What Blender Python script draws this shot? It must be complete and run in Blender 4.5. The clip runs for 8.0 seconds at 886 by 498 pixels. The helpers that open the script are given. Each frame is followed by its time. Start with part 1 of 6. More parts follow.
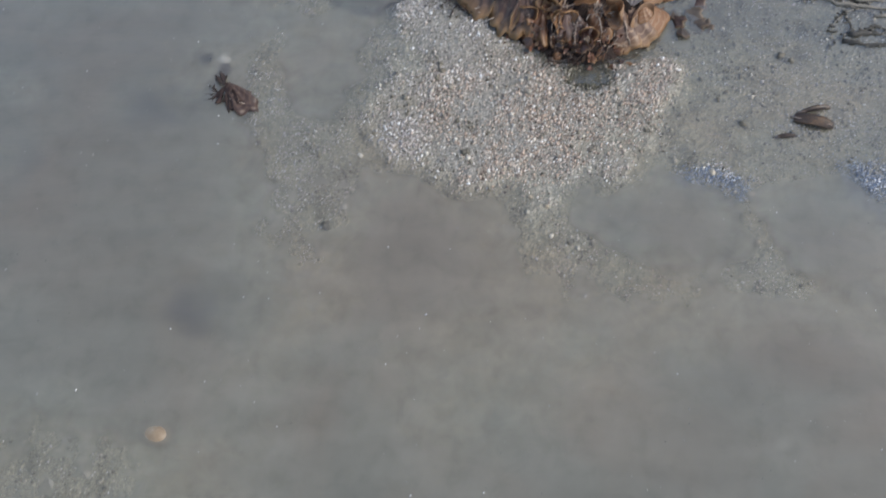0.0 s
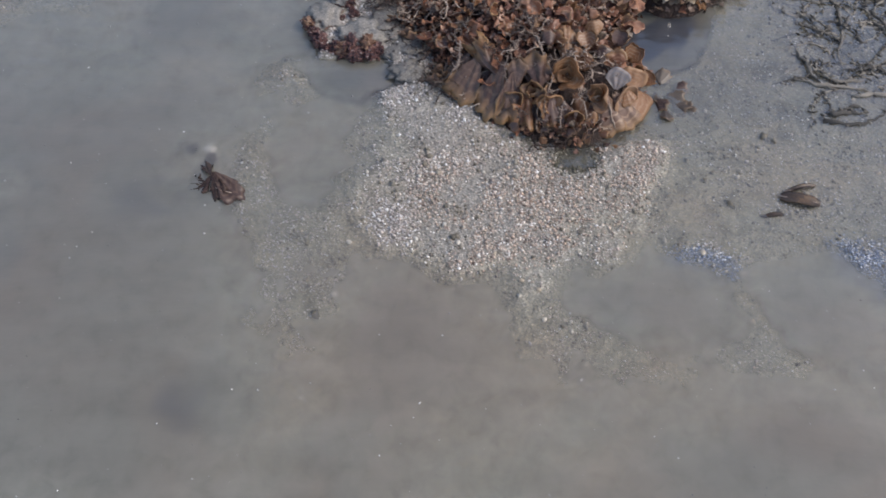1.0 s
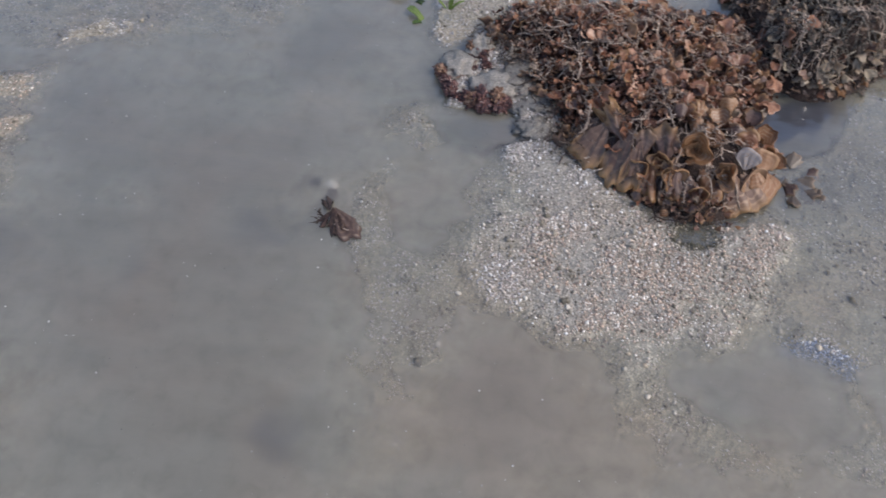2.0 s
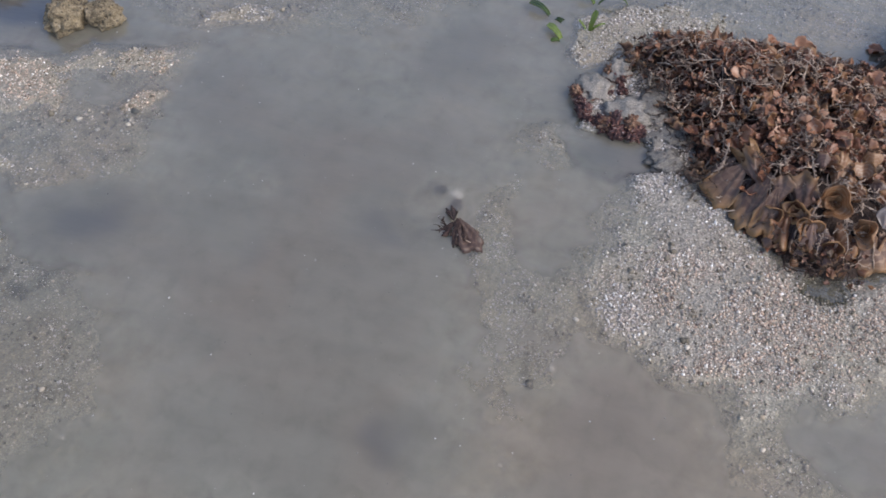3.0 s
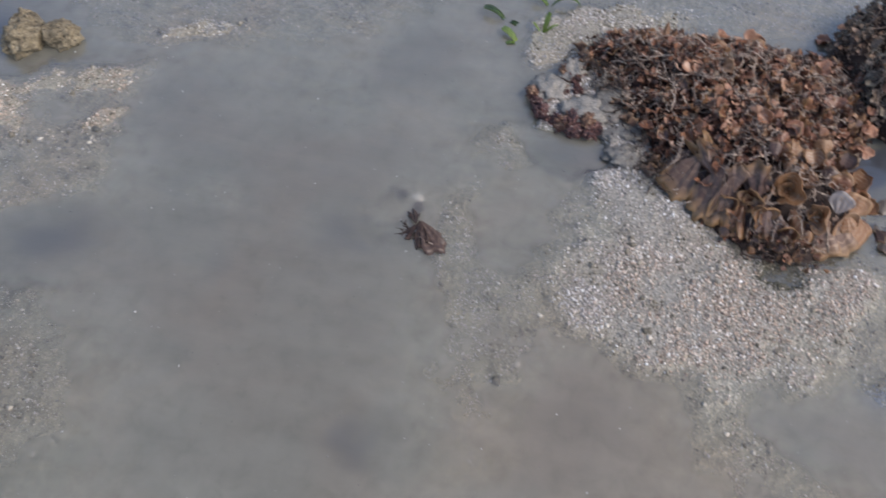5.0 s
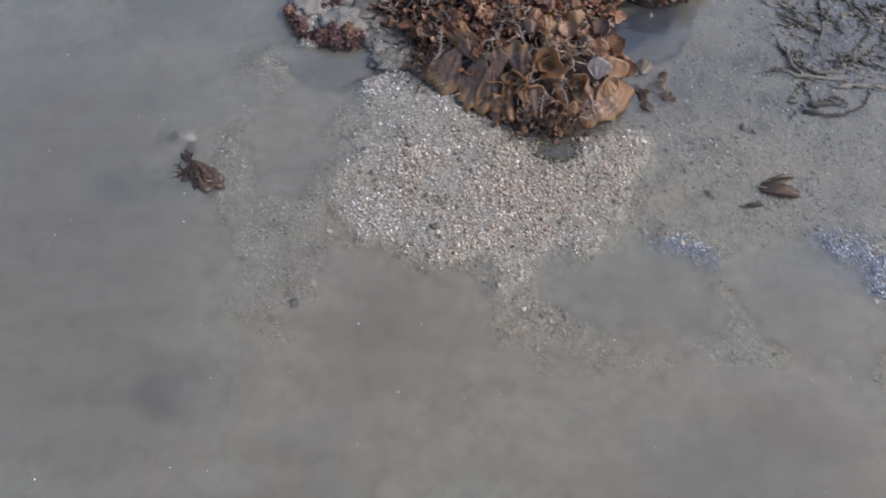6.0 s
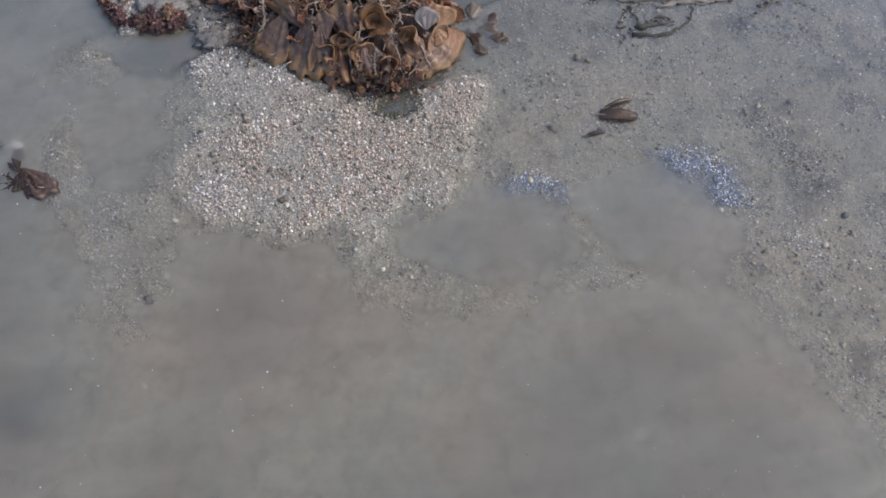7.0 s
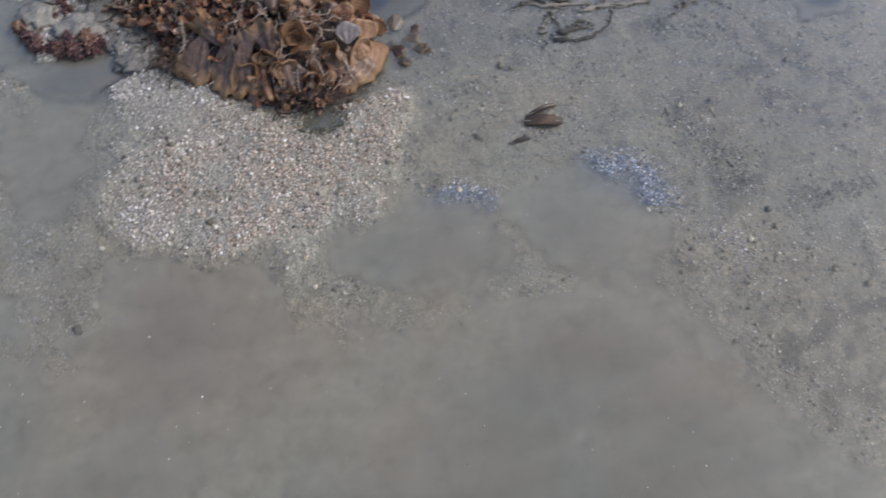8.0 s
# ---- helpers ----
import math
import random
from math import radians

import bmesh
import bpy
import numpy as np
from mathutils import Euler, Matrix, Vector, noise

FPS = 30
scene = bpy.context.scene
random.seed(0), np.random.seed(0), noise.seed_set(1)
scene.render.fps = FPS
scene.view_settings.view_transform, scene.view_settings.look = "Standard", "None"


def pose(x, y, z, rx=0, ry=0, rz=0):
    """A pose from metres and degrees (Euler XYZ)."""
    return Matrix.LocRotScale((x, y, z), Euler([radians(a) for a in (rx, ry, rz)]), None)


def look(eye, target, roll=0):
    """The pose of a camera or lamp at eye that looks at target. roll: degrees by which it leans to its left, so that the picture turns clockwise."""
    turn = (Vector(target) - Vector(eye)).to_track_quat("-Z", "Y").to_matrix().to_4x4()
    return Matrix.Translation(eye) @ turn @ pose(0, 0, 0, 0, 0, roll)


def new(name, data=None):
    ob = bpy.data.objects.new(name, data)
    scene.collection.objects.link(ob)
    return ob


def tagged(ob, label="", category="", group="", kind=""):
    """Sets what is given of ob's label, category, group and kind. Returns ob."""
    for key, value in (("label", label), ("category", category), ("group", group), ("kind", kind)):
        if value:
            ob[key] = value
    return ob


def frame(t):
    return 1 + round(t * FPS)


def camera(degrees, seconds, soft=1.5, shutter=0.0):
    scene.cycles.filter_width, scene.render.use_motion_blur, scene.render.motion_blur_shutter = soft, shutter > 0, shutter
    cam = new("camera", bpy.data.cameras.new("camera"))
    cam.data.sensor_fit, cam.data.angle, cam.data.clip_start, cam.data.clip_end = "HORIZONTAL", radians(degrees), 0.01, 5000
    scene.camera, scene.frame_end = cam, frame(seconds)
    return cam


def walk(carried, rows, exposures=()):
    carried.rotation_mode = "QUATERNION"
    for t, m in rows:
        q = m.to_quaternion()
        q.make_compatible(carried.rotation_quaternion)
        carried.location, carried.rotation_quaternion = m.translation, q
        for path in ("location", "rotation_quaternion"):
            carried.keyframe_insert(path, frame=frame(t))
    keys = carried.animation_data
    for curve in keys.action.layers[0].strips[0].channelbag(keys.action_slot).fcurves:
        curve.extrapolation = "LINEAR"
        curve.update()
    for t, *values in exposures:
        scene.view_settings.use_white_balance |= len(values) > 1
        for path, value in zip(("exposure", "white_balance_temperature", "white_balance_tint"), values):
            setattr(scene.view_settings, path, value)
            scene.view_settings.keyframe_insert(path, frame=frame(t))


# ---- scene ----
SKY, SUN, STOPS = 0.15, 1.35, 0.42
cam = camera(48.8, 8.0, 1.65, 0.25)
PATH = [
    (0, (0.095, 0.212, 1.191), (-0.025, 1.103, -0.595), -3.6),
    (0.2, (0.094, 0.216, 1.187), (0.006, 1.168, -0.568), -2.6),
    (0.5, (0.092, 0.222, 1.182), (0.059, 1.21, -0.557), -0.9),
    (0.7, (0.084, 0.221, 1.18), (0.057, 1.231, -0.545), -0.3),
    (1, (0.073, 0.219, 1.178), (-0.005, 1.265, -0.525), -1.8),
    (1.2, (0.065, 0.228, 1.184), (-0.037, 1.286, -0.51), -2.2),
    (1.5, (0.054, 0.242, 1.194), (-0.079, 1.328, -0.48), -0.8),
    (1.8, (0.04, 0.243, 1.195), (-0.166, 1.337, -0.466), -1.8),
    (2, (0.03, 0.244, 1.196), (-0.223, 1.324, -0.469), -2.6),
    (2.2, (0.015, 0.246, 1.2), (-0.287, 1.324, -0.457), -2.7),
    (3.3, (-0.083, 0.233, 1.197), (-0.465, 1.279, -0.465), -0.7),
    (3.5, (-0.09, 0.228, 1.193), (-0.481, 1.267, -0.471), -0.7),
    (4, (-0.113, 0.234, 1.203), (-0.555, 1.311, -0.422), -1.1),
    (4.2, (-0.121, 0.233, 1.205), (-0.579, 1.344, -0.394), -0.8),
    (5.3, (0.008, 0.225, 1.197), (-0.23, 1.299, -0.473), -1.3),
    (5.5, (0.028, 0.227, 1.19), (-0.136, 1.289, -0.496), -0.6),
    (5.7, (0.051, 0.224, 1.185), (-0.062, 1.276, -0.511), -0.2),
    (6, (0.086, 0.22, 1.178), (0.031, 1.248, -0.537), -0.6),
    (6.5, (0.123, 0.223, 1.173), (0.168, 1.205, -0.569), -0.1),
    (6.7, (0.135, 0.221, 1.171), (0.24, 1.196, -0.572), 1.3),
    (7, (0.153, 0.219, 1.167), (0.293, 1.175, -0.584), 0.7),
    (7.3, (0.146, 0.223, 1.168), (0.307, 1.177, -0.583), 2.0),
    (7.5, (0.142, 0.226, 1.168), (0.299, 1.17, -0.588), 2.2),
    (7.8, (0.166, 0.224, 1.171), (0.346, 1.167, -0.583), 2.3),
    (8, (0.182, 0.222, 1.173), (0.42, 1.171, -0.572), 2.7),
]
walk(cam, [(t, look(eye, target, roll)) for t, eye, target, roll in PATH], (
    (0.0, STOPS, 6440, 7), (0.5, STOPS, 6520, 9), (1.0, STOPS, 6560, 12), (1.8, STOPS + 0.06, 6560, 13), (3.5, STOPS + 0.08, 6560, 14), (4.2, STOPS + 0.16, 6540, 14),
    (5.5, STOPS + 0.02, 6560, 12), (6.5, STOPS - 0.02, 6560, 12), (7.0, STOPS - 0.03, 6540, 12), (7.5, STOPS - 0.04, 6440, 8), (8.0, STOPS - 0.04, 6560, 10)))

# ---- world, sun ----
world = bpy.data.worlds.new("sky")
scene.world = world
world.use_nodes = True
wn = world.node_tree.nodes
sky = wn.new("ShaderNodeTexSky")
sky.sky_type, sky.sun_disc = "NISHITA", False
sky.sun_elevation, sky.sun_rotation = radians(50), radians(98)
sky.air_density, sky.dust_density = 1.0, 2.2
world.node_tree.links.new(sky.outputs[0], wn["Background"].inputs[0])
wn["Background"].inputs[1].default_value = SKY

sun_data = bpy.data.lights.new("sun", "SUN")
sun_data.energy, sun_data.angle, sun_data.color = SUN, radians(22), (1.0, 0.94, 0.865)
sun = new("sun", sun_data)
sun.matrix_world = look((1.95, -0.27, 2.36), (0, 0, 0))


# ---- noise on arrays ----
def value_noise(x, y, scale, seed=0):
    """Smooth random values between 0 and 1 over the plane."""
    x, y = np.asarray(x) / scale + 37.1 * seed, np.asarray(y) / scale - 11.7 * seed
    i, j = np.floor(x), np.floor(y)
    u, v = x - i, y - j
    u, v = u * u * (3 - 2 * u), v * v * (3 - 2 * v)

    def corner(a, b):
        h = np.sin(a * 127.1 + b * 311.7 + seed * 74.7) * 43758.5453
        return h - np.floor(h)

    low = corner(i, j) * (1 - u) + corner(i + 1, j) * u
    high = corner(i, j + 1) * (1 - u) + corner(i + 1, j + 1) * u
    return low * (1 - v) + high * v


def rough(x, y, scale, seed=0, octaves=3):
    total, weight = 0, 0
    for k in range(octaves):
        total = total + value_noise(x, y, scale / 2 ** k, seed + k) / 2 ** k
        weight += 1 / 2 ** k
    return total / weight


# ---- relief of the flat: pools, banks and bars round the water level at z = 0 ----
PATCHES = []


def patch(x, y, rx, ry, turn, level, soft=0.5):
    """An oval that pulls the bottom to a level; soft is the width of its edge as a share of its size."""
    PATCHES.append((x, y, rx, ry, radians(turn), level, soft))


# deeper hollows of the channel
patch(-0.88, 0.905, 0.11, 0.07, 20, -0.085, 1.0)
patch(-0.52, 1.46, 0.30, 0.26, 0, -0.017, 1.1)
patch(-0.435, 1.42, 0.055, 0.095, 0, -0.058, 1.5)
patch(-0.47, 1.13, 0.12, 0.06, 10, -0.057, 1.4)
patch(-0.272, 0.708, 0.064, 0.034, 10, -0.096, 1.8)
patch(-0.605, 0.905, 0.030, 0.045, 0, -0.062, 1.6)
patch(-0.40, 1.03, 0.10, 0.04, 10, -0.072, 1.2)
# humps under the sunken scraps and shells
patch(-0.36, 1.085, 0.075, 0.060, 0, -0.015, 1.2)
patch(0.459, 0.571, 0.055, 0.045, 0, -0.030, 1.3)
patch(-0.658, 1.028, 0.045, 0.028, 0, -0.014, 1.3)
# shallow flats
patch(0.98, 1.10, 0.52, 0.55, 0, -0.0035, 0.5)
patch(0.60, 1.27, 0.35, 0.26, 0, -0.0040, 0.5)
patch(0.52, 1.02, 0.24, 0.14, -10, -0.0035, 0.6)
patch(0.45, 0.86, 0.27, 0.13, 0, -0.0055, 0.8)
patch(0.74, 0.72, 0.12, 0.26, 12, -0.0022, 1.5)
patch(0.86, 0.56, 0.15, 0.18, 20, -0.0030, 1.5)
patch(-0.98, 0.62, 0.36, 0.28, 0, -0.0035, 0.8)
patch(-1.12, 1.00, 0.36, 0.22, 0, -0.0035, 0.6)
patch(-0.66, 1.53, 0.28, 0.14, 15, -0.0045, 1.0)
patch(-0.95, 1.45, 0.34, 0.16, 10, -0.0050, 1.0)
patch(-0.42, 0.46, 0.22, 0.10, 0, -0.0070, 1.2)
patch(0.06, 0.62, 0.12, 0.12, 0, -0.0125, 1.4)
patch(0.20, 1.75, 0.42, 0.18, 10, -0.0030, 0.8)
patch(-0.05, 1.98, 0.45, 0.16, 0, -0.0045, 0.8)
# aprons of the main bank
patch(-0.21, 1.10, 0.13, 0.19, 10, -0.0065, 1.6)
patch(-0.19, 0.95, 0.10, 0.18, -6, -0.0062, 1.8)
patch(-0.18, 0.74, 0.08, 0.17, -4, -0.0095, 1.95)
patch(0.06, 1.07, 0.26, 0.17, 0, -0.0060, 0.8)
patch(0.22, 0.74, 0.13, 0.13, 0, -0.0140, 1.9)
patch(0.15, 0.86, 0.08, 0.10, 0, -0.0075, 1.8)
patch(-0.190, 1.10, 0.054, 0.085, 5, -0.0200, 1.1)
patch(-0.270, 1.06, 0.024, 0.075, 0, -0.0030, 1.6)
patch(-0.200, 0.96, 0.075, 0.045, 0, -0.0038, 1.9)
patch(-0.165, 0.86, 0.050, 0.070, 0, -0.0060, 1.9)
# pool between the heaps, cut extra deep so its dark tint carries their shade
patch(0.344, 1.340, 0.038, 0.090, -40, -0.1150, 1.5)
# footprints
patch(0.31, 0.868, 0.096, 0.058, -6, -0.034, 1.5)
patch(0.535, 0.846, 0.086, 0.070, 0, -0.034, 1.5)
patch(0.365, 1.225, 0.055, 0.062, 0, -0.0075, 1.2)
# main bank in front of the heap
patch(0.03, 1.10, 0.112, 0.20, 8, 0.0058, 1.15)
patch(0.00, 1.01, 0.115, 0.068, 0, 0.0028, 1.35)
patch(0.12, 1.02, 0.150, 0.095, 20, 0.0060, 0.9)
patch(0.17, 0.98, 0.060, 0.075, 0, 0.0045, 1.0)
patch(0.255, 1.075, 0.105, 0.052, 38, 0.0062, 0.8)
patch(0.280, 1.025, 0.052, 0.056, 0, 0.0026, 1.5)
patch(0.235, 0.955, 0.046, 0.050, 0, 0.0018, 1.6)
patch(-0.02, 1.24, 0.085, 0.09, 20, 0.0070, 0.7)
patch(-0.11, 1.36, 0.10, 0.12, 0, 0.0060, 0.5)
patch(0.155, 0.89, 0.034, 0.065, -8, 0.0012, 1.6)
patch(0.170, 0.82, 0.034, 0.060, 20, -0.0010, 1.6)
patch(0.25, 0.785, 0.110, 0.042, -8, -0.0036, 1.8)
patch(0.19, 0.70, 0.050, 0.080, 10, -0.0110, 1.8)
patch(0.36, 0.70, 0.10, 0.03, 10, -0.0120, 1.8)
patch(0.210, 1.104, 0.032, 0.022, 12, -0.0050, 0.9)
# raised rims of the footprints and wet bars
patch(0.385, 0.945, 0.055, 0.022, -6, -0.0012, 1.4)
patch(0.610, 0.952, 0.052, 0.020, -14, 0.0012, 1.3)
patch(0.655, 0.905, 0.020, 0.050, 10, 0.0012, 1.3)
patch(0.440, 0.850, 0.026, 0.060, 0, -0.0045, 1.5)
patch(0.47, 0.785, 0.065, 0.028, 0, -0.0045, 1.5)
patch(-0.236, 1.256, 0.060, 0.044, 10, 0.0004, 1.5)
patch(-0.135, 1.565, 0.140, 0.070, 12, 0.0030, 0.9)
patch(-0.23, 1.49, 0.05, 0.07, 0, 0.0015, 0.8)
# small pits on the flat and the pool round the far rocks
patch(0.763, 1.200, 0.026, 0.020, 0, -0.0060, 0.8)
patch(1.030, 1.186, 0.036, 0.020, -10, -0.1000, 1.2)
patch(0.794, 1.036, 0.014, 0.010, 0, -0.0050, 0.7)
patch(-1.24, 1.290, 0.150, 0.090, 8, -0.0600, 1.2)
patch(-1.21, 1.262, 0.075, 0.040, 8, -0.0950, 1.4)
# sanded back of the reef rock
patch(-0.150, 1.365, 0.050, 0.055, 20, 0.0080, 0.5)
patch(-0.065, 1.290, 0.045, 0.045, 20, 0.0080, 0.6)
patch(-0.175, 1.285, 0.060, 0.016, 10, -0.0150, 0.8)
patch(-0.135, 1.262, 0.060, 0.024, 8, -0.0560, 1.2)
# banks on the far side of the channel
patch(-1.13, 1.115, 0.150, 0.058, 12, 0.0024, 1.5)
patch(-1.12, 1.065, 0.060, 0.030, 30, 0.0024, 1.4)
patch(-0.99, 1.195, 0.110, 0.040, 28, 0.0010, 1.6)
patch(-0.90, 1.210, 0.044, 0.080, -20, 0.0014, 1.6)
patch(-0.89, 1.120, 0.040, 0.024, 10, 0.0012, 0.9)
patch(-0.83, 1.370, 0.110, 0.026, 25, 0.0004, 1.0)
patch(-0.985, 1.135, 0.055, 0.034, 10, -0.0100, 0.9)
patch(-1.03, 0.770, 0.100, 0.034, 38, 0.0022, 1.3)
patch(-1.07, 0.905, 0.090, 0.038, 42, 0.0004, 0.9)
patch(-0.975, 0.885, 0.026, 0.060, -10, 0.0003, 0.9)
patch(-1.060, 0.838, 0.060, 0.036, 38, -0.0660, 2.0)
patch(-0.875, 0.882, 0.085, 0.055, 20, -0.0740, 1.4)


def level(x, y):
    """Height of the bottom at x, y."""
    x, y = np.asarray(x, float), np.asarray(y, float)
    wx = x + 0.060 * (rough(x, y, 0.10, 3, 4) - 0.5) + 0.020 * (rough(x, y, 0.025, 5, 2) - 0.5)
    wy = y + 0.060 * (rough(x, y, 0.10, 8, 4) - 0.5) + 0.020 * (rough(x, y, 0.025, 9, 2) - 0.5)
    z = -0.052 + 0.020 * rough(x, y, 0.30, 1)
    for px, py, rx, ry, a, h, soft in PATCHES:
        dx, dy = wx - px, wy - py
        d = np.hypot((dx * math.cos(a) + dy * math.sin(a)) / rx, (dy * math.cos(a) - dx * math.sin(a)) / ry)
        w = np.clip((1 + soft / 2 - d) / soft, 0, 1)
        w = w * w * (3 - 2 * w)
        z = z * (1 - w) + h * w
    z = z + 0.0040 * (rough(x, y, 0.045, 12) - 0.5) + 0.0034 * (rough(x, y, 0.014, 15, 2) - 0.5)
    return z


# ---- materials ----
def nodes_of(name):
    m = bpy.data.materials.new(name)
    m.use_nodes = True
    t = m.node_tree
    return m, t, t.nodes["Principled BSDF"], lambda kind: t.nodes.new("ShaderNode" + kind), t.links.new


def ramp_of(node, stops):
    els = node.color_ramp.elements
    while len(els) < len(stops):
        els.new(0.5)
    for e, (p, c) in zip(els, stops):
        e.position, e.color = p, (*c, 1)


def surface(name, stops, scale=40.0, fine=400.0, roughness=0.6, bump=0.3, depth=0.002, per="", spec=0.5, clear=0.0, pits=0.0):
    """Colour from coarse and fine noise through a ramp; per: 'object' or 'island' shifts each piece along the ramp."""
    m, t, bsdf, add, link = nodes_of(name)
    big, small = add("TexNoise"), add("TexNoise")
    big.inputs["Scale"].default_value, small.inputs["Scale"].default_value = scale, fine
    big.inputs["Detail"].default_value, small.inputs["Detail"].default_value = 5, 4
    pos = add("NewGeometry")
    link(pos.outputs["Position"], big.inputs["Vector"])
    link(pos.outputs["Position"], small.inputs["Vector"])
    mix = add("Math")
    mix.operation, mix.inputs[1].default_value = "MULTIPLY_ADD", 0.45
    link(small.outputs[0], mix.inputs[0])
    half = add("Math")
    half.operation, half.inputs[1].default_value = "MULTIPLY", 0.55
    link(big.outputs[0], half.inputs[0])
    link(half.outputs[0], mix.inputs[2])
    value = mix.outputs[0]
    if per:
        src = add("ObjectInfo").outputs["Random"] if per == "object" else pos.outputs["Random Per Island"]
        shift = add("Math")
        shift.operation, shift.inputs[1].default_value, shift.inputs[2].default_value = "MULTIPLY_ADD", 0.9, -0.45
        link(src, shift.inputs[0])
        both = add("Math")
        both.operation = "ADD"
        link(value, both.inputs[0])
        link(shift.outputs[0], both.inputs[1])
        value = both.outputs[0]
    r = add("ValToRGB")
    ramp_of(r, stops)
    link(value, r.inputs[0])
    link(r.outputs[0], bsdf.inputs["Base Color"])
    if pits:
        cell, hole, dark = add("TexVoronoi"), add("MapRange"), add("Mix")
        cell.inputs["Scale"].default_value = pits
        link(pos.outputs["Position"], cell.inputs["Vector"])
        hole.inputs[1].default_value, hole.inputs[2].default_value, hole.inputs[3].default_value, hole.inputs[4].default_value = 0.16, 0.34, 0.9, 0.0
        link(cell.outputs["Distance"], hole.inputs[0])
        dark.data_type = "RGBA"
        dark.inputs[7].default_value = (0.030, 0.024, 0.018, 1)
        link(hole.outputs[0], dark.inputs[0])
        link(r.outputs[0], dark.inputs[6])
        link(dark.outputs[2], bsdf.inputs["Base Color"])
    bsdf.inputs["Roughness"].default_value = roughness
    bsdf.inputs["Specular IOR Level"].default_value = spec
    bsdf.inputs["Coat Weight"].default_value = clear
    bsdf.inputs["Coat Roughness"].default_value = 0.15
    b = add("Bump")
    b.inputs["Strength"].default_value, b.inputs["Distance"].default_value = bump, depth
    link(small.outputs[0], b.inputs["Height"])
    link(b.outputs[0], bsdf.inputs["Normal"])
    return m


def sand_material():
    m, t, bsdf, add, link = nodes_of("silty_sand")
    pos = add("NewGeometry")
    grain, big, mid = add("TexVoronoi"), add("TexNoise"), add("TexNoise")
    grain.inputs["Scale"].default_value = 520
    big.inputs["Scale"].default_value, big.inputs["Detail"].default_value = 9, 6
    mid.inputs["Scale"].default_value, mid.inputs["Detail"].default_value = 120, 6
    for n in (grain, big, mid):
        link(pos.outputs["Position"], n.inputs["Vector"])
    specks = add("ValToRGB")
    ramp_of(specks, [(0.0, (0.10, 0.096, 0.086)), (0.22, (0.205, 0.197, 0.177)), (0.6, (0.285, 0.273, 0.246)),
                     (0.88, (0.40, 0.376, 0.330)), (0.97, (0.74, 0.70, 0.64))])
    link(grain.outputs["Color"], specks.inputs[0])
    silt = add("ValToRGB")
    ramp_of(silt, [(0.30, (0.140, 0.136, 0.121)), (0.5, (0.228, 0.219, 0.195)), (0.72, (0.315, 0.296, 0.259))])
    link(mid.outputs[0], silt.inputs[0])
    share = add("ValToRGB")
    ramp_of(share, [(0.38, (0.25, 0.25, 0.25)), (0.66, (0.75, 0.75, 0.75))])
    link(big.outputs[0], share.inputs[0])
    mix = add("Mix")
    mix.data_type = "RGBA"
    link(share.outputs[0], mix.inputs[0])
    link(specks.outputs[0], mix.inputs[6])
    link(silt.outputs[0], mix.inputs[7])
    film, where, coat = add("TexNoise"), add("ValToRGB"), add("Mix")
    film.inputs["Scale"].default_value, film.inputs["Detail"].default_value, film.inputs["Roughness"].default_value = 28, 8, 0.7
    link(pos.outputs["Position"], film.inputs["Vector"])
    ramp_of(where, [(0.50, (0, 0, 0)), (0.68, (0.85, 0.85, 0.85))])
    link(film.outputs[0], where.inputs[0])
    coat.data_type = "RGBA"
    coat.inputs[7].default_value = (0.112, 0.110, 0.094, 1)
    link(where.outputs[0], coat.inputs[0])
    link(mix.outputs[2], coat.inputs[6])
    drift, tints, stain = add("TexNoise"), add("ValToRGB"), add("Mix")
    drift.inputs["Scale"].default_value, drift.inputs["Detail"].default_value = 7, 4
    link(pos.outputs["Position"], drift.inputs["Vector"])
    ramp_of(tints, [(0.36, (1.13, 1.14, 1.00)), (0.50, (1.18, 1.15, 0.96)), (0.64, (1.25, 1.15, 0.93))])
    link(drift.outputs[0], tints.inputs[0])
    stain.data_type, stain.blend_type = "RGBA", "MULTIPLY"
    stain.inputs[0].default_value = 1.0
    link(coat.outputs[2], stain.inputs[6])
    link(tints.outputs[0], stain.inputs[7])
    high, bank, shells, pale = add("SeparateXYZ"), add("MapRange"), add("ValToRGB"), add("Mix")
    link(pos.outputs["Position"], high.inputs[0])
    bank.inputs[1].default_value, bank.inputs[2].default_value, bank.inputs[4].default_value = -0.003, 0.005, 0.7
    link(high.outputs[2], bank.inputs[0])
    ramp_of(shells, [(0.0, (0.095, 0.090, 0.082)), (0.35, (0.225, 0.213, 0.196)), (0.7, (0.33, 0.312, 0.286)), (0.95, (0.54, 0.52, 0.485))])
    link(grain.outputs["Color"], shells.inputs[0])
    pale.data_type = "RGBA"
    link(bank.outputs[0], pale.inputs[0])
    link(stain.outputs[2], pale.inputs[6])
    link(shells.outputs[0], pale.inputs[7])
    # algae film, and shade near the heaps, put into the sand's colour
    algae, green = add("Attribute"), add("Mix")
    algae.attribute_name = "film_and_shade"
    green.data_type = "RGBA"
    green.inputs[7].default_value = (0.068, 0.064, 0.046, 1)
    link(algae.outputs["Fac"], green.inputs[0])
    link(pale.outputs[2], green.inputs[6])
    link(green.outputs[2], bsdf.inputs["Base Color"])
    bsdf.inputs["Roughness"].default_value = 0.55
    b = add("Bump")
    b.inputs["Strength"].default_value, b.inputs["Distance"].default_value = 0.6, 0.0015
    link(grain.outputs["Distance"], b.inputs["Height"])
    lumps = add("Bump")
    lumps.inputs["Strength"].default_value, lumps.inputs["Distance"].default_value = 1.0, 0.006
    link(mid.outputs[0], lumps.inputs["Height"])
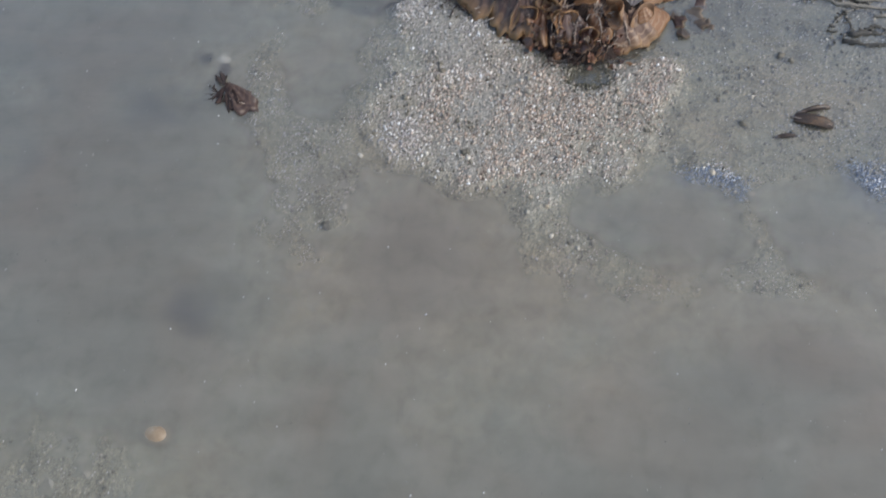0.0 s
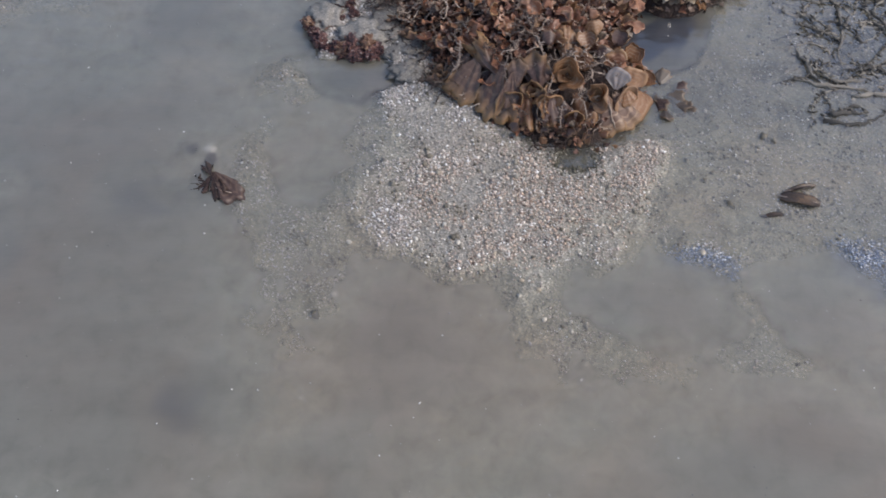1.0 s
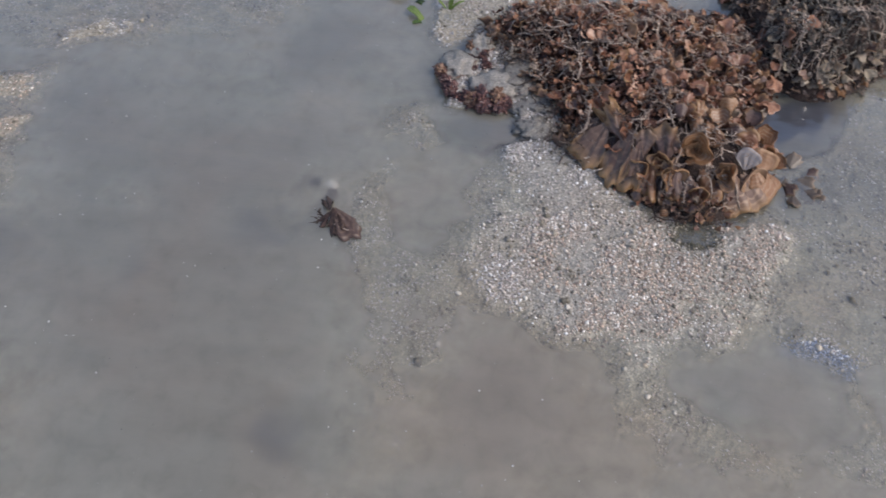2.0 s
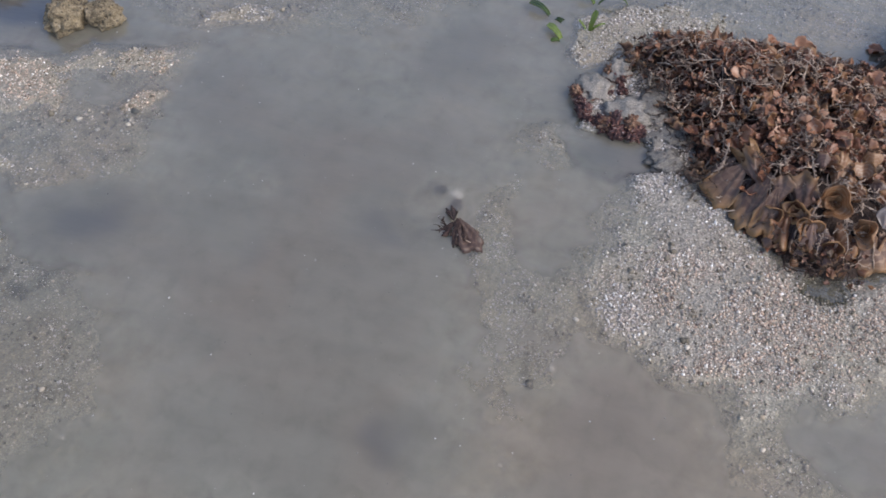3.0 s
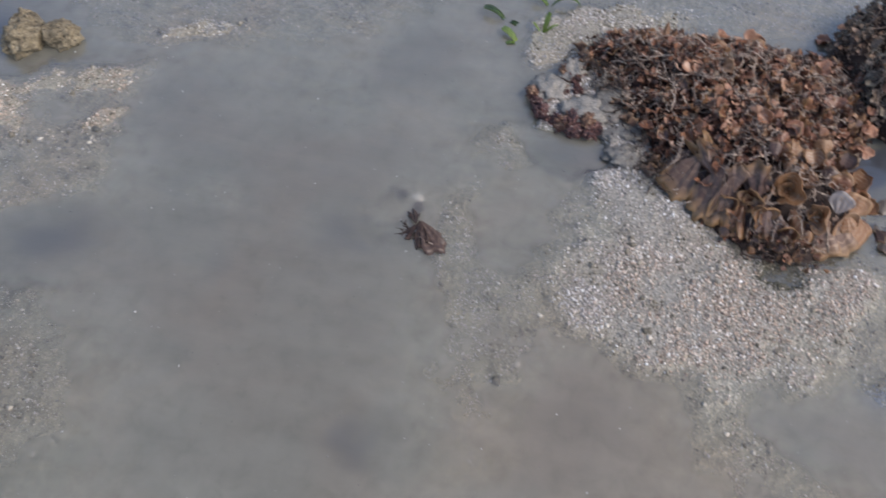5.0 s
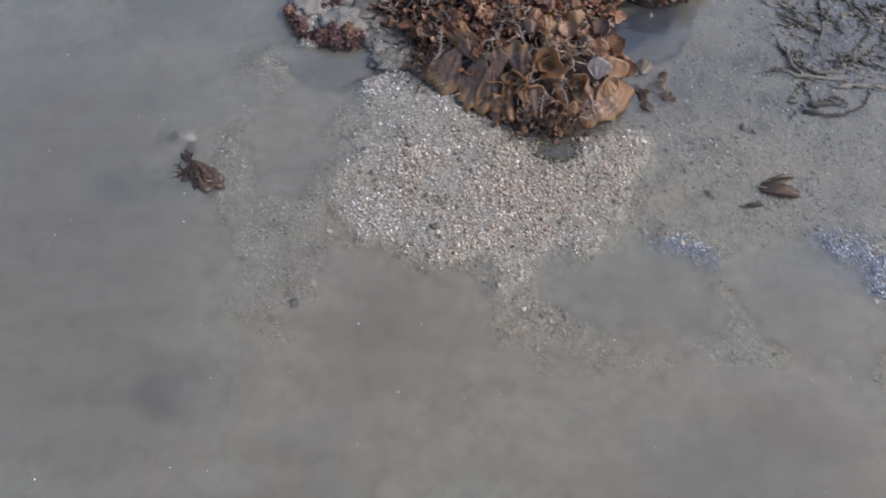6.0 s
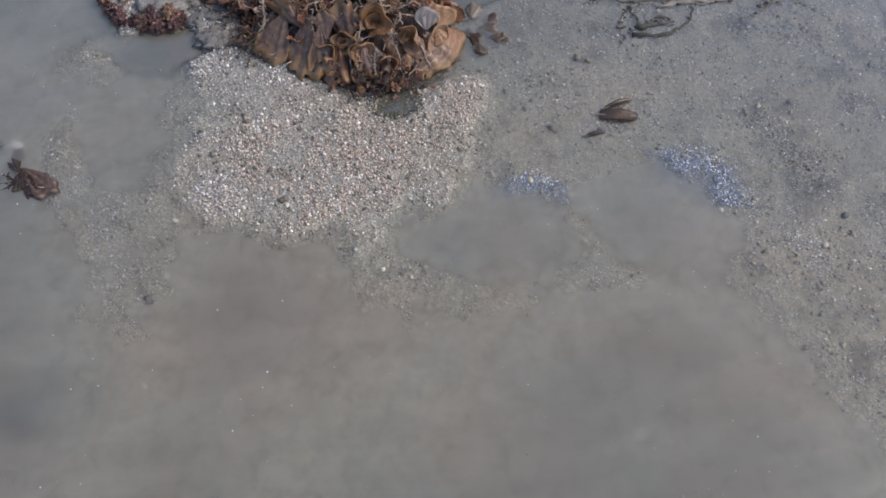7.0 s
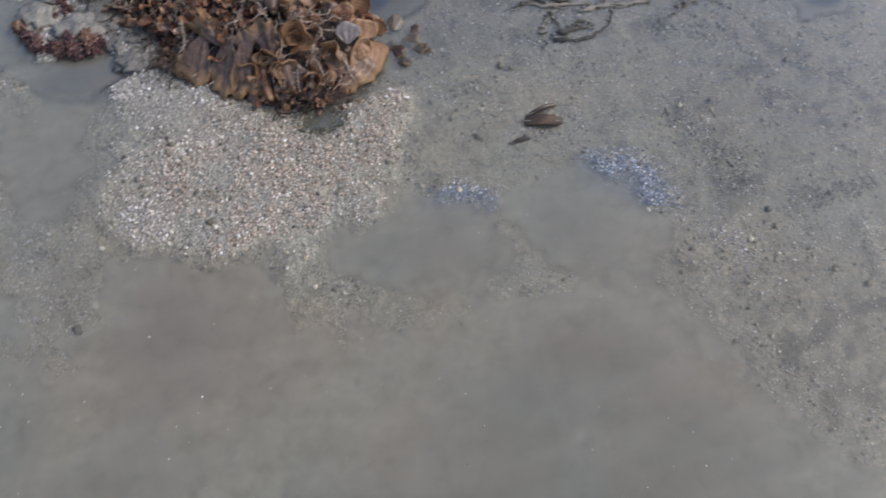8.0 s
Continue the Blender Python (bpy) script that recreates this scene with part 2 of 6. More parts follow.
    link(b.outputs[0], lumps.inputs["Normal"])
    link(lumps.outputs[0], bsdf.inputs["Normal"])
    return m


def water_material():
    """Turbid shallow water: silt hides the bottom more the deeper it lies (Beer's law on the stored water depth); a smooth surface mirrors the sky."""
    m, t, bsdf, add, link = nodes_of("turbid_water")
    t.nodes.remove(bsdf)
    pos, att = add("NewGeometry"), add("Attribute")
    att.attribute_name = "water_depth"
    cloud, fine, wave = add("TexNoise"), add("TexNoise"), add("TexNoise")
    cloud.inputs["Scale"].default_value, cloud.inputs["Detail"].default_value, cloud.inputs["Distortion"].default_value = 5.5, 5, 0.8
    fine.inputs["Scale"].default_value, fine.inputs["Detail"].default_value, fine.inputs["Distortion"].default_value = 30, 5, 0.3
    wave.inputs["Scale"].default_value, wave.inputs["Detail"].default_value = 20, 4
    run = add("Mapping")
    run.inputs["Rotation"].default_value, run.inputs["Scale"].default_value = (0, 0, 0.25), (0.7, 2.2, 1)
    link(pos.outputs["Position"], run.inputs["Vector"])
    link(run.outputs[0], wave.inputs["Vector"])
    for n in (cloud, fine):
        link(pos.outputs["Position"], n.inputs["Vector"])
    dens = add("MapRange")
    dens.inputs[1].default_value, dens.inputs[2].default_value = 0.3, 0.7
    dens.inputs[3].default_value, dens.inputs[4].default_value = -42.0, -85.0
    link(fine.outputs[0], dens.inputs[0])
    path = add("Math")
    path.operation = "MULTIPLY"
    link(att.outputs["Fac"], path.inputs[0])
    link(dens.outputs[0], path.inputs[1])
    ex = add("Math")
    ex.operation = "EXPONENT"
    link(path.outputs[0], ex.inputs[0])
    colour = add("ValToRGB")
    ramp_of(colour, [(0.25, (0.206, 0.216, 0.192)), (0.55, (0.248, 0.242, 0.213)), (0.85, (0.262, 0.232, 0.197)), (1.0, (0.262, 0.226, 0.189))])
    stir, drift = add("Attribute"), add("Math")
    stir.attribute_name = "stirred_silt"
    drift.operation, drift.inputs[1].default_value = "MULTIPLY_ADD", 0.55
    link(stir.outputs["Fac"], drift.inputs[0])
    link(cloud.outputs[0], drift.inputs[2])
    link(drift.outputs[0], colour.inputs[0])
    spots, swing, mottled = add("TexNoise"), add("MapRange"), add("Mix")
    spots.inputs["Scale"].default_value, spots.inputs["Detail"].default_value, spots.inputs["Distortion"].default_value = 11, 6, 0.6
    link(run.outputs[0], spots.inputs["Vector"])
    swing.inputs[1].default_value, swing.inputs[2].default_value, swing.inputs[3].default_value, swing.inputs[4].default_value = 0.32, 0.68, 0.89, 1.10
    link(spots.outputs[0], swing.inputs[0])
    mottled.data_type, mottled.blend_type = "RGBA", "MULTIPLY"
    mottled.inputs[0].default_value = 1.0
    link(colour.outputs[0], mottled.inputs[6])
    link(swing.outputs[0], mottled.inputs[7])
    # colour turns darker and bluer with depth; between the heaps this paints their shade
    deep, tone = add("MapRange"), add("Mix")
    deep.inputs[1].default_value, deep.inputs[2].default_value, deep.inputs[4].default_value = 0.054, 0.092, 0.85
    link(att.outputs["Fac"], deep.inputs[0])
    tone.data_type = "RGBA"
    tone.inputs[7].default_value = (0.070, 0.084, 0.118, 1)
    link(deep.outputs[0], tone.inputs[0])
    near, bright, lit = add("MapRange"), add("Mix"), add("Mix")
    near.inputs[1].default_value, near.inputs[2].default_value, near.inputs[3].default_value, near.inputs[4].default_value = 0.010, 0.042, 1.0, 0.0
    link(att.outputs["Fac"], near.inputs[0])
    bright.data_type, bright.blend_type = "RGBA", "MULTIPLY"
    bright.inputs[0].default_value = 1.0
    bright.inputs[7].default_value = (1.46, 1.46, 1.46, 1)
    link(mottled.outputs[2], bright.inputs[6])
    lit.data_type = "RGBA"
    link(near.outputs[0], lit.inputs[0])
    link(mottled.outputs[2], lit.inputs[6])
    link(bright.outputs[2], lit.inputs[7])
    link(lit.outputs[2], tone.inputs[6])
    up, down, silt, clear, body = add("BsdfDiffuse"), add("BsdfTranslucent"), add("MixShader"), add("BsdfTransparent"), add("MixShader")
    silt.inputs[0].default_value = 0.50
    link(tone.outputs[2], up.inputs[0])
    down.inputs[0].default_value = (0.85, 0.85, 0.82, 1)
    link(up.outputs[0], silt.inputs[1])
    link(down.outputs[0], silt.inputs[2])
    clear.inputs[0].default_value = (0.98, 0.98, 0.97, 1)
    link(ex.outputs[0], body.inputs[0])
    link(silt.outputs[0], body.inputs[1])
    link(clear.outputs[0], body.inputs[2])
    gloss, fres, power, mirror, top, b = add("BsdfGlossy"), add("LayerWeight"), add("Math"), add("Math"), add("MixShader"), add("Bump")
    gloss.inputs["Roughness"].default_value = 0.03
    fres.inputs[0].default_value = 0.5
    power.operation, power.inputs[1].default_value = "POWER", 1.65
    mirror.operation, mirror.inputs[1].default_value, mirror.inputs[2].default_value = "MULTIPLY_ADD", 0.96, 0.035
    link(fres.outputs["Facing"], power.inputs[0])
    link(power.outputs[0], mirror.inputs[0])
    b.inputs["Strength"].default_value, b.inputs["Distance"].default_value = 0.20, 0.01
    link(wave.outputs[0], b.inputs["Height"])
    link(b.outputs[0], gloss.inputs["Normal"])
    link(b.outputs[0], fres.inputs["Normal"])
    link(mirror.outputs[0], top.inputs[0])
    link(body.outputs[0], top.inputs[1])
    link(gloss.outputs[0], top.inputs[2])
    link(top.outputs[0], t.nodes["Material Output"].inputs[0])
    return m


def grain_material():
    m, t, bsdf, add, link = nodes_of("shell_sand_grains")
    pos, att = add("NewGeometry"), add("Attribute")
    att.attribute_name = "warmth"
    warm, cool = add("ValToRGB"), add("ValToRGB")
    ramp_of(warm, [(0.0, (0.100, 0.074, 0.060)), (0.09, (0.230, 0.175, 0.140)), (0.36, (0.460, 0.372, 0.305)), (0.60, (0.580, 0.430, 0.330)),
                   (0.80, (0.700, 0.600, 0.500)), (0.93, (0.820, 0.780, 0.720)), (1.0, (0.900, 0.890, 0.870))])
    ramp_of(cool, [(0.0, (0.100, 0.101, 0.104)), (0.09, (0.230, 0.230, 0.234)), (0.42, (0.440, 0.438, 0.440)), (0.76, (0.615, 0.611, 0.608)),
                   (0.93, (0.770, 0.766, 0.762)), (1.0, (0.900, 0.900, 0.900))])
    for r in (warm, cool):
        link(pos.outputs["Random Per Island"], r.inputs[0])
    mix = add("Mix")
    mix.data_type = "RGBA"
    link(att.outputs["Fac"], mix.inputs[0])
    link(cool.outputs[0], mix.inputs[6])
    link(warm.outputs[0], mix.inputs[7])
    link(mix.outputs[2], bsdf.inputs["Base Color"])
    bsdf.inputs["Roughness"].default_value = 0.30
    return m


def frond_material(name, stops, lines, translucent=0.25, rim=0.0, shine=0.5):
    """Fan weed: concentric growth bands along the stored distance from the base, a hue of its own for each frond."""
    m, t, bsdf, add, link = nodes_of(name)
    uv, info, pos = add("UVMap"), add("ObjectInfo"), add("NewGeometry")
    sep = add("SeparateXYZ")
    link(uv.outputs[0], sep.inputs[0])
    wob = add("TexNoise")
    wob.inputs["Scale"].default_value, wob.inputs["Detail"].default_value = 90, 5
    link(pos.outputs["Position"], wob.inputs["Vector"])
    hue = add("Math")
    hue.operation, hue.inputs[1].default_value = "MULTIPLY_ADD", 0.55
    link(wob.outputs[0], hue.inputs[0])
    half = add("Math")
    half.operation, half.inputs[1].default_value = "MULTIPLY", 0.65
    link(info.outputs["Random"], half.inputs[0])
    link(half.outputs[0], hue.inputs[2])
    base = add("ValToRGB")
    ramp_of(base, stops)
    link(hue.outputs[0], base.inputs[0])
    ring = add("Math")
    ring.operation, ring.inputs[1].default_value = "MULTIPLY_ADD", 38.0
    link(sep.outputs[1], ring.inputs[0])
    jig = add("Math")
    jig.operation, jig.inputs[1].default_value = "MULTIPLY", 9.0
    link(wob.outputs[0], jig.inputs[0])
    link(jig.outputs[0], ring.inputs[2])
    sine = add("Math")
    sine.operation = "SINE"
    link(ring.outputs[0], sine.inputs[0])
    band = add("MapRange")
    band.inputs[1].default_value, band.inputs[2].default_value = 0.25, 1.0
    band.inputs[3].default_value, band.inputs[4].default_value = 0.0, lines
    link(sine.outputs[0], band.inputs[0])
    mix = add("Mix")
    mix.data_type = "RGBA"
    link(band.outputs[0], mix.inputs[0])
    link(base.outputs[0], mix.inputs[6])
    mix.inputs[7].default_value = (0.45, 0.31, 0.205, 1)
    hem, last = add("MapRange"), add("Mix")
    hem.inputs[1].default_value, hem.inputs[2].default_value, hem.inputs[4].default_value = 0.70, 0.98, rim
    link(sep.outputs[1], hem.inputs[0])
    last.data_type = "RGBA"
    last.inputs[7].default_value = (0.35, 0.210, 0.100, 1)
    link(hem.outputs[0], last.inputs[0])
    link(mix.outputs[2], last.inputs[6])
    link(last.outputs[2], bsdf.inputs["Base Color"])
    bsdf.inputs["Roughness"].default_value = 0.33
    bsdf.inputs["Specular IOR Level"].default_value = shine
    b = add("Bump")
    b.inputs["Strength"].default_value, b.inputs["Distance"].default_value = 0.4, 0.002
    link(wob.outputs[0], b.inputs["Height"])
    link(b.outputs[0], bsdf.inputs["Normal"])
    back, blend = add("BsdfTranslucent"), add("MixShader")
    blend.inputs[0].default_value = translucent
    link(last.outputs[2], back.inputs[0])
    link(bsdf.outputs[0], blend.inputs[1])
    link(back.outputs[0], blend.inputs[2])
    link(blend.outputs[0], t.nodes["Material Output"].inputs[0])
    return m


SAND, WATER, GRAINS = sand_material(), water_material(), grain_material()
FROND = frond_material("brown_fan_weed", [(0.15, (0.071, 0.035, 0.027)), (0.40, (0.183, 0.083, 0.055)), (0.62, (0.327, 0.151, 0.089)),
                                          (0.80, (0.436, 0.237, 0.150)), (0.98, (0.540, 0.362, 0.263))], 0.30)
MAUVE = frond_material("mauve_brown_fan_weed", [(0.15, (0.069, 0.044, 0.041)), (0.5, (0.146, 0.094, 0.082)), (0.95, (0.291, 0.198, 0.162))], 0.14, 0.30, 0.70)
AMBER = frond_material("amber_fan_weed", [(0.15, (0.132, 0.057, 0.024)), (0.45, (0.253, 0.121, 0.053)), (0.75, (0.374, 0.211, 0.110)), (0.98, (0.495, 0.341, 0.231))], 0.60, 0.42)
TAN_FAN = frond_material("tan_fan_weed", [(0.15, (0.105, 0.047, 0.024)), (0.5, (0.232, 0.110, 0.053)), (0.95, (0.395, 0.225, 0.125))], 0.50, 0.30, 0.5)
RUSSET = frond_material("russet_fan_weed", [(0.15, (0.092, 0.040, 0.024)), (0.5, (0.220, 0.095, 0.051)), (0.95, (0.396, 0.213, 0.123))], 0.30, 0.28, 0.85)
DARK_MAUVE = frond_material("dark_mauve_fan_weed", [(0.15, (0.034, 0.022, 0.023)), (0.5, (0.076, 0.050, 0.046)), (0.95, (0.157, 0.105, 0.088))], 0.16, 0.25, 0.40)
DULL = frond_material("silted_fan_weed", [(0.15, (0.10, 0.078, 0.066)), (0.5, (0.20, 0.155, 0.12)), (0.95, (0.34, 0.28, 0.22))], 0.3)
SCRAPS = surface("weed_scraps", [(0.05, (0.028, 0.016, 0.015)), (0.35, (0.099, 0.047, 0.033)), (0.6, (0.226, 0.102, 0.062)), (0.85, (0.374, 0.200, 0.126)), (1.0, (0.492, 0.351, 0.265))],
                 60, 500, 0.42, 0.4, 0.001, "island")
STEMS = surface("weed_stems", [(0.2, (0.060, 0.044, 0.038)), (0.5, (0.150, 0.113, 0.094)), (0.8, (0.290, 0.230, 0.189))], 80, 700, 0.6, 0.5, 0.001, "object")
PALE_STEMS = surface("pale_weed_stems", [(0.2, (0.220, 0.164, 0.129)), (0.5, (0.363, 0.283, 0.223)), (0.8, (0.506, 0.411, 0.332))], 80, 700, 0.6, 0.5, 0.001, "object")
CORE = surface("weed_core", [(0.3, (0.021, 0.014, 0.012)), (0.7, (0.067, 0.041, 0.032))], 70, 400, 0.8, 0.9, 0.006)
TWIGS = surface("silted_twigs", [(0.2, (0.050, 0.046, 0.040)), (0.5, (0.105, 0.096, 0.082)), (0.85, (0.26, 0.235, 0.195))], 60, 600, 0.7, 0.6, 0.002, "object")
REEF = surface("sandy_reef_rock", [(0.3, (0.14, 0.125, 0.11)), (0.5, (0.27, 0.25, 0.23)), (0.75, (0.42, 0.40, 0.37))], 60, 380, 0.8, 0.9, 0.004)
CRUST = surface("red_algae_crust", [(0.40, (0.020, 0.011, 0.018)), (0.49, (0.062, 0.028, 0.030)), (0.57, (0.175, 0.068, 0.052)), (0.64, (0.44, 0.38, 0.35))], 150, 500, 0.5, 0.9, 0.003)


def dusted(name, crust, sand, low, high, scale, pits=0.0):
    """Crusted rock: the crust on its flanks, wet sand settled on the faces that look up."""
    m, t, bsdf, add, link = nodes_of(name)
    pos, sep = add("NewGeometry"), add("SeparateXYZ")
    a, b, g = add("TexNoise"), add("TexNoise"), add("TexVoronoi")
    a.inputs["Scale"].default_value, a.inputs["Detail"].default_value = scale, 6
    b.inputs["Scale"].default_value, b.inputs["Detail"].default_value = 55, 5
    g.inputs["Scale"].default_value = 620
    for n in (a, b, g):
        link(pos.outputs["Position"], n.inputs["Vector"])
    r, q = add("ValToRGB"), add("ValToRGB")
    ramp_of(r, crust)
    link(a.outputs[0], r.inputs[0])
    ramp_of(q, sand)
    link(g.outputs["Color"], q.inputs[0])
    link(pos.outputs["Normal"], sep.inputs[0])
    lift = add("Math")
    lift.operation, lift.inputs[1].default_value = "MULTIPLY_ADD", 0.9
    link(b.outputs[0], lift.inputs[0])
    link(sep.outputs[2], lift.inputs[2])
    share = add("MapRange")
    share.inputs[1].default_value, share.inputs[2].default_value = low, high
    link(lift.outputs[0], share.inputs[0])
    mix = add("Mix")
    mix.data_type = "RGBA"
    link(share.outputs[0], mix.inputs[0])
    link(r.outputs[0], mix.inputs[6])
    link(q.outputs[0], mix.inputs[7])
    out = mix.outputs[2]
    if pits:
        cell, hole, dark = add("TexVoronoi"), add("MapRange"), add("Mix")
        cell.inputs["Scale"].default_value = pits
        link(pos.outputs["Position"], cell.inputs["Vector"])
        hole.inputs[1].default_value, hole.inputs[2].default_value, hole.inputs[3].default_value, hole.inputs[4].default_value = 0.12, 0.24, 0.9, 0.0
        link(cell.outputs["Distance"], hole.inputs[0])
        dark.data_type = "RGBA"
        dark.inputs[7].default_value = (0.030, 0.022, 0.022, 1)
        link(hole.outputs[0], dark.inputs[0])
        link(out, dark.inputs[6])
        out = dark.outputs[2]
    link(out, bsdf.inputs["Base Color"])
    bsdf.inputs["Roughness"].default_value = 0.5
    bump = add("Bump")
    bump.inputs["Strength"].default_value, bump.inputs["Distance"].default_value = 0.8, 0.002
    link(a.outputs[0], bump.inputs["Height"])
    fine = add("Bump")
    fine.inputs["Strength"].default_value, fine.inputs["Distance"].default_value = 0.6, 0.0012
    link(g.outputs["Distance"], fine.inputs["Height"])
    link(bump.outputs[0], fine.inputs["Normal"])
    link(fine.outputs[0], bsdf.inputs["Normal"])
    return m


RUSTY = surface("rust_orange_crust", [(0.40, (0.060, 0.026, 0.018)), (0.5, (0.150, 0.072, 0.038)), (0.62, (0.34, 0.24, 0.17))], 170, 500, 0.5, 0.8, 0.002)
WET_SAND = [(0.0, (0.101, 0.096, 0.087)), (0.3, (0.193, 0.183, 0.164)), (0.7, (0.267, 0.252, 0.223)), (0.93, (0.368, 0.347, 0.306)), (1.0, (0.607, 0.585, 0.535))]
RED_CRUST = [(0.34, (0.024, 0.012, 0.018)), (0.44, (0.080, 0.034, 0.034)), (0.54, (0.19, 0.092, 0.062)), (0.64, (0.34, 0.215, 0.16)), (0.74, (0.52, 0.45, 0.41))]
SANDY_REEF = dusted("sand_dusted_reef", RED_CRUST, WET_SAND, 0.62, 0.92, 130)
SANDY_BLOCK = dusted("sandy_block", [(0.35, (0.035, 0.030, 0.028)), (0.5, (0.12, 0.108, 0.098)), (0.7, (0.26, 0.24, 0.225))], [(p, tuple(0.74 * c for c in rgb)) for p, rgb in WET_SAND], 0.72, 1.10, 90, 70.0)
OCHRE = surface("pitted_ochre_rock", [(0.36, (0.040, 0.031, 0.022)), (0.46, (0.165, 0.132, 0.080)), (0.58, (0.290, 0.240, 0.155)), (0.72, (0.45, 0.40, 0.31))], 70, 320, 0.6, 0.9, 0.005, pits=130.0)
BLADE = surface("green_blade", [(0.25, (0.021, 0.039, 0.008)), (0.5, (0.047, 0.086, 0.013)), (0.8, (0.117, 0.163, 0.034))], 50, 300, 0.25, 0.3, 0.001, "object")
LEAF = surface("sodden_leaf", [(0.33, (0.022, 0.016, 0.013)), (0.5, (0.050, 0.033, 0.022)), (0.66, (0.16, 0.095, 0.048))], 45, 400, 0.35, 0.5, 0.001)
STONE = surface("dark_stone", [(0.25, (0.045, 0.046, 0.043)), (0.5, (0.085, 0.086, 0.078)), (0.8, (0.16, 0.155, 0.138))], 70, 500, 0.4, 0.7, 0.002)
PALE = surface("pale_shell", [(0.2, (0.36, 0.30, 0.22)), (0.5, (0.55, 0.49, 0.40)), (0.8, (0.72, 0.69, 0.62))], 70, 500, 0.35, 0.4, 0.001, "object")
# the blue-grey stops paint skylit shade on the rims; the pale ones are shell
BLUE_SHADE_GRIT = surface("blue_shade_and_white_grit", [(0.02, (0.10, 0.12, 0.17)), (0.4, (0.22, 0.27, 0.37)), (0.66, (0.36, 0.42, 0.52)), (0.80, (0.60, 0.63, 0.69)), (1.0, (0.90, 0.90, 0.90))], 80, 600, 0.3, 0.2, 0.001, "island")
CASTS = surface("silt_crumbs", [(0.05, (0.090, 0.080, 0.060)), (0.40, (0.190, 0.170, 0.130)), (0.70, (0.32, 0.290, 0.235)), (0.90, (0.50, 0.460, 0.385)), (1.0, (0.72, 0.69, 0.63))], 60, 600, 0.6, 0.4, 0.001, "island")
TAN = surface("tan_shell", [(0.25, (0.177, 0.119, 0.068)), (0.5, (0.286, 0.217, 0.144)), (0.8, (0.394, 0.343, 0.274))], 55, 400, 0.4, 0.4, 0.001)
CRUMBS = surface("dark_algae_and_shade_crumbs", [(0.05, (0.040, 0.040, 0.026)), (0.5, (0.082, 0.078, 0.054)), (0.95, (0.15, 0.138, 0.10))], 60, 500, 0.7, 0.5, 0.001, "island")


# ---- building helpers ----
def part(name, bm, material, parent=None, label="", smooth=True):
    """Links a bmesh as one mesh object, under a thing or part if given."""
    mesh = bpy.data.meshes.new(name)
    bm.to_mesh(mesh)
    bm.free()
    return place(name, mesh, material, parent, label, smooth)


def place(name, mesh, material=None, parent=None, label="", smooth=False):
    if material and not mesh.materials:
        mesh.materials.append(material)
    if smooth:
        mesh.polygons.foreach_set("use_smooth", [True] * len(mesh.polygons))
    ob = new(name, mesh)
    ob.parent = parent
    if label:
        ob["label"] = label
    return ob


def base(name, x, y, z, label, category, group=""):
    ob = new(name)
    ob.empty_display_size = 0.02
    ob.matrix_basis = pose(x, y, z)
    return tagged(ob, label, category, group)


def raw_mesh(name, verts, faces):
    """A mesh from arrays of places and equal-sided faces."""
    mesh = bpy.data.meshes.new(name)
    n, k = faces.shape
    mesh.vertices.add(len(verts))
    mesh.vertices.foreach_set("co", np.asarray(verts, np.float32).ravel())
    mesh.loops.add(n * k)
    mesh.loops.foreach_set("vertex_index", faces.astype(np.int32).ravel())
    mesh.polygons.add(n)
    mesh.polygons.foreach_set("loop_start", np.arange(0, n * k, k, dtype=np.int32))
    mesh.update(calc_edges=True)
    return mesh


def turns(count, rng, tilt=None):
    """Random rotations as an array of 3 x 3; tilt limits the lean from upright, in radians."""
    yaw = rng.uniform(0, 2 * math.pi, count)
    lean = np.arccos(rng.uniform(-1, 1, count)) if tilt is None else rng.uniform(0, 1, count) * tilt
    way = rng.uniform(0, 2 * math.pi, count)
    c, s = np.cos(yaw), np.sin(yaw)
    spin = np.zeros((count, 3, 3))
    spin[:, 0, 0], spin[:, 0, 1], spin[:, 1, 0], spin[:, 1, 1], spin[:, 2, 2] = c, -s, s, c, 1
    ax, ay = np.cos(way), np.sin(way)
    c, s = np.cos(lean), np.sin(lean)
    tip = np.zeros((count, 3, 3))
    tip[:, 0, 0], tip[:, 0, 1], tip[:, 0, 2] = c + ax * ax * (1 - c), ax * ay * (1 - c), ay * s
    tip[:, 1, 0], tip[:, 1, 1], tip[:, 1, 2] = ax * ay * (1 - c), c + ay * ay * (1 - c), -ax * s
    tip[:, 2, 0], tip[:, 2, 1], tip[:, 2, 2] = -ay * s, ax * s, c
    return tip @ spin


def scatter(name, shape, faces, centres, sizes, rotations, jitter, rng):
    """Many small copies of one little shape, joined into one mesh."""
    n, k = len(centres), len(shape)
    pts = (shape[None] + jitter * rng.uniform(-1, 1, (n, k, 3))) * sizes[:, None, :]
    pts = np.einsum("nij,nkj->nki", rotations, pts) + centres[:, None, :]
    all_faces = faces[None] + (np.arange(n) * k)[:, None, None]
    return raw_mesh(name, pts.reshape(-1, 3), all_faces.reshape(-1, faces.shape[1]))


OCTA = np.array([(1, 0, 0), (0, 1, 0), (-1, 0, 0), (0, -1, 0), (0, 0, 1), (0, 0, -1)], float)
OCTA_FACES = np.array([(0, 1, 4), (1, 2, 4), (2, 3, 4), (3, 0, 4), (1, 0, 5), (2, 1, 5), (3, 2, 5), (0, 3, 5)])


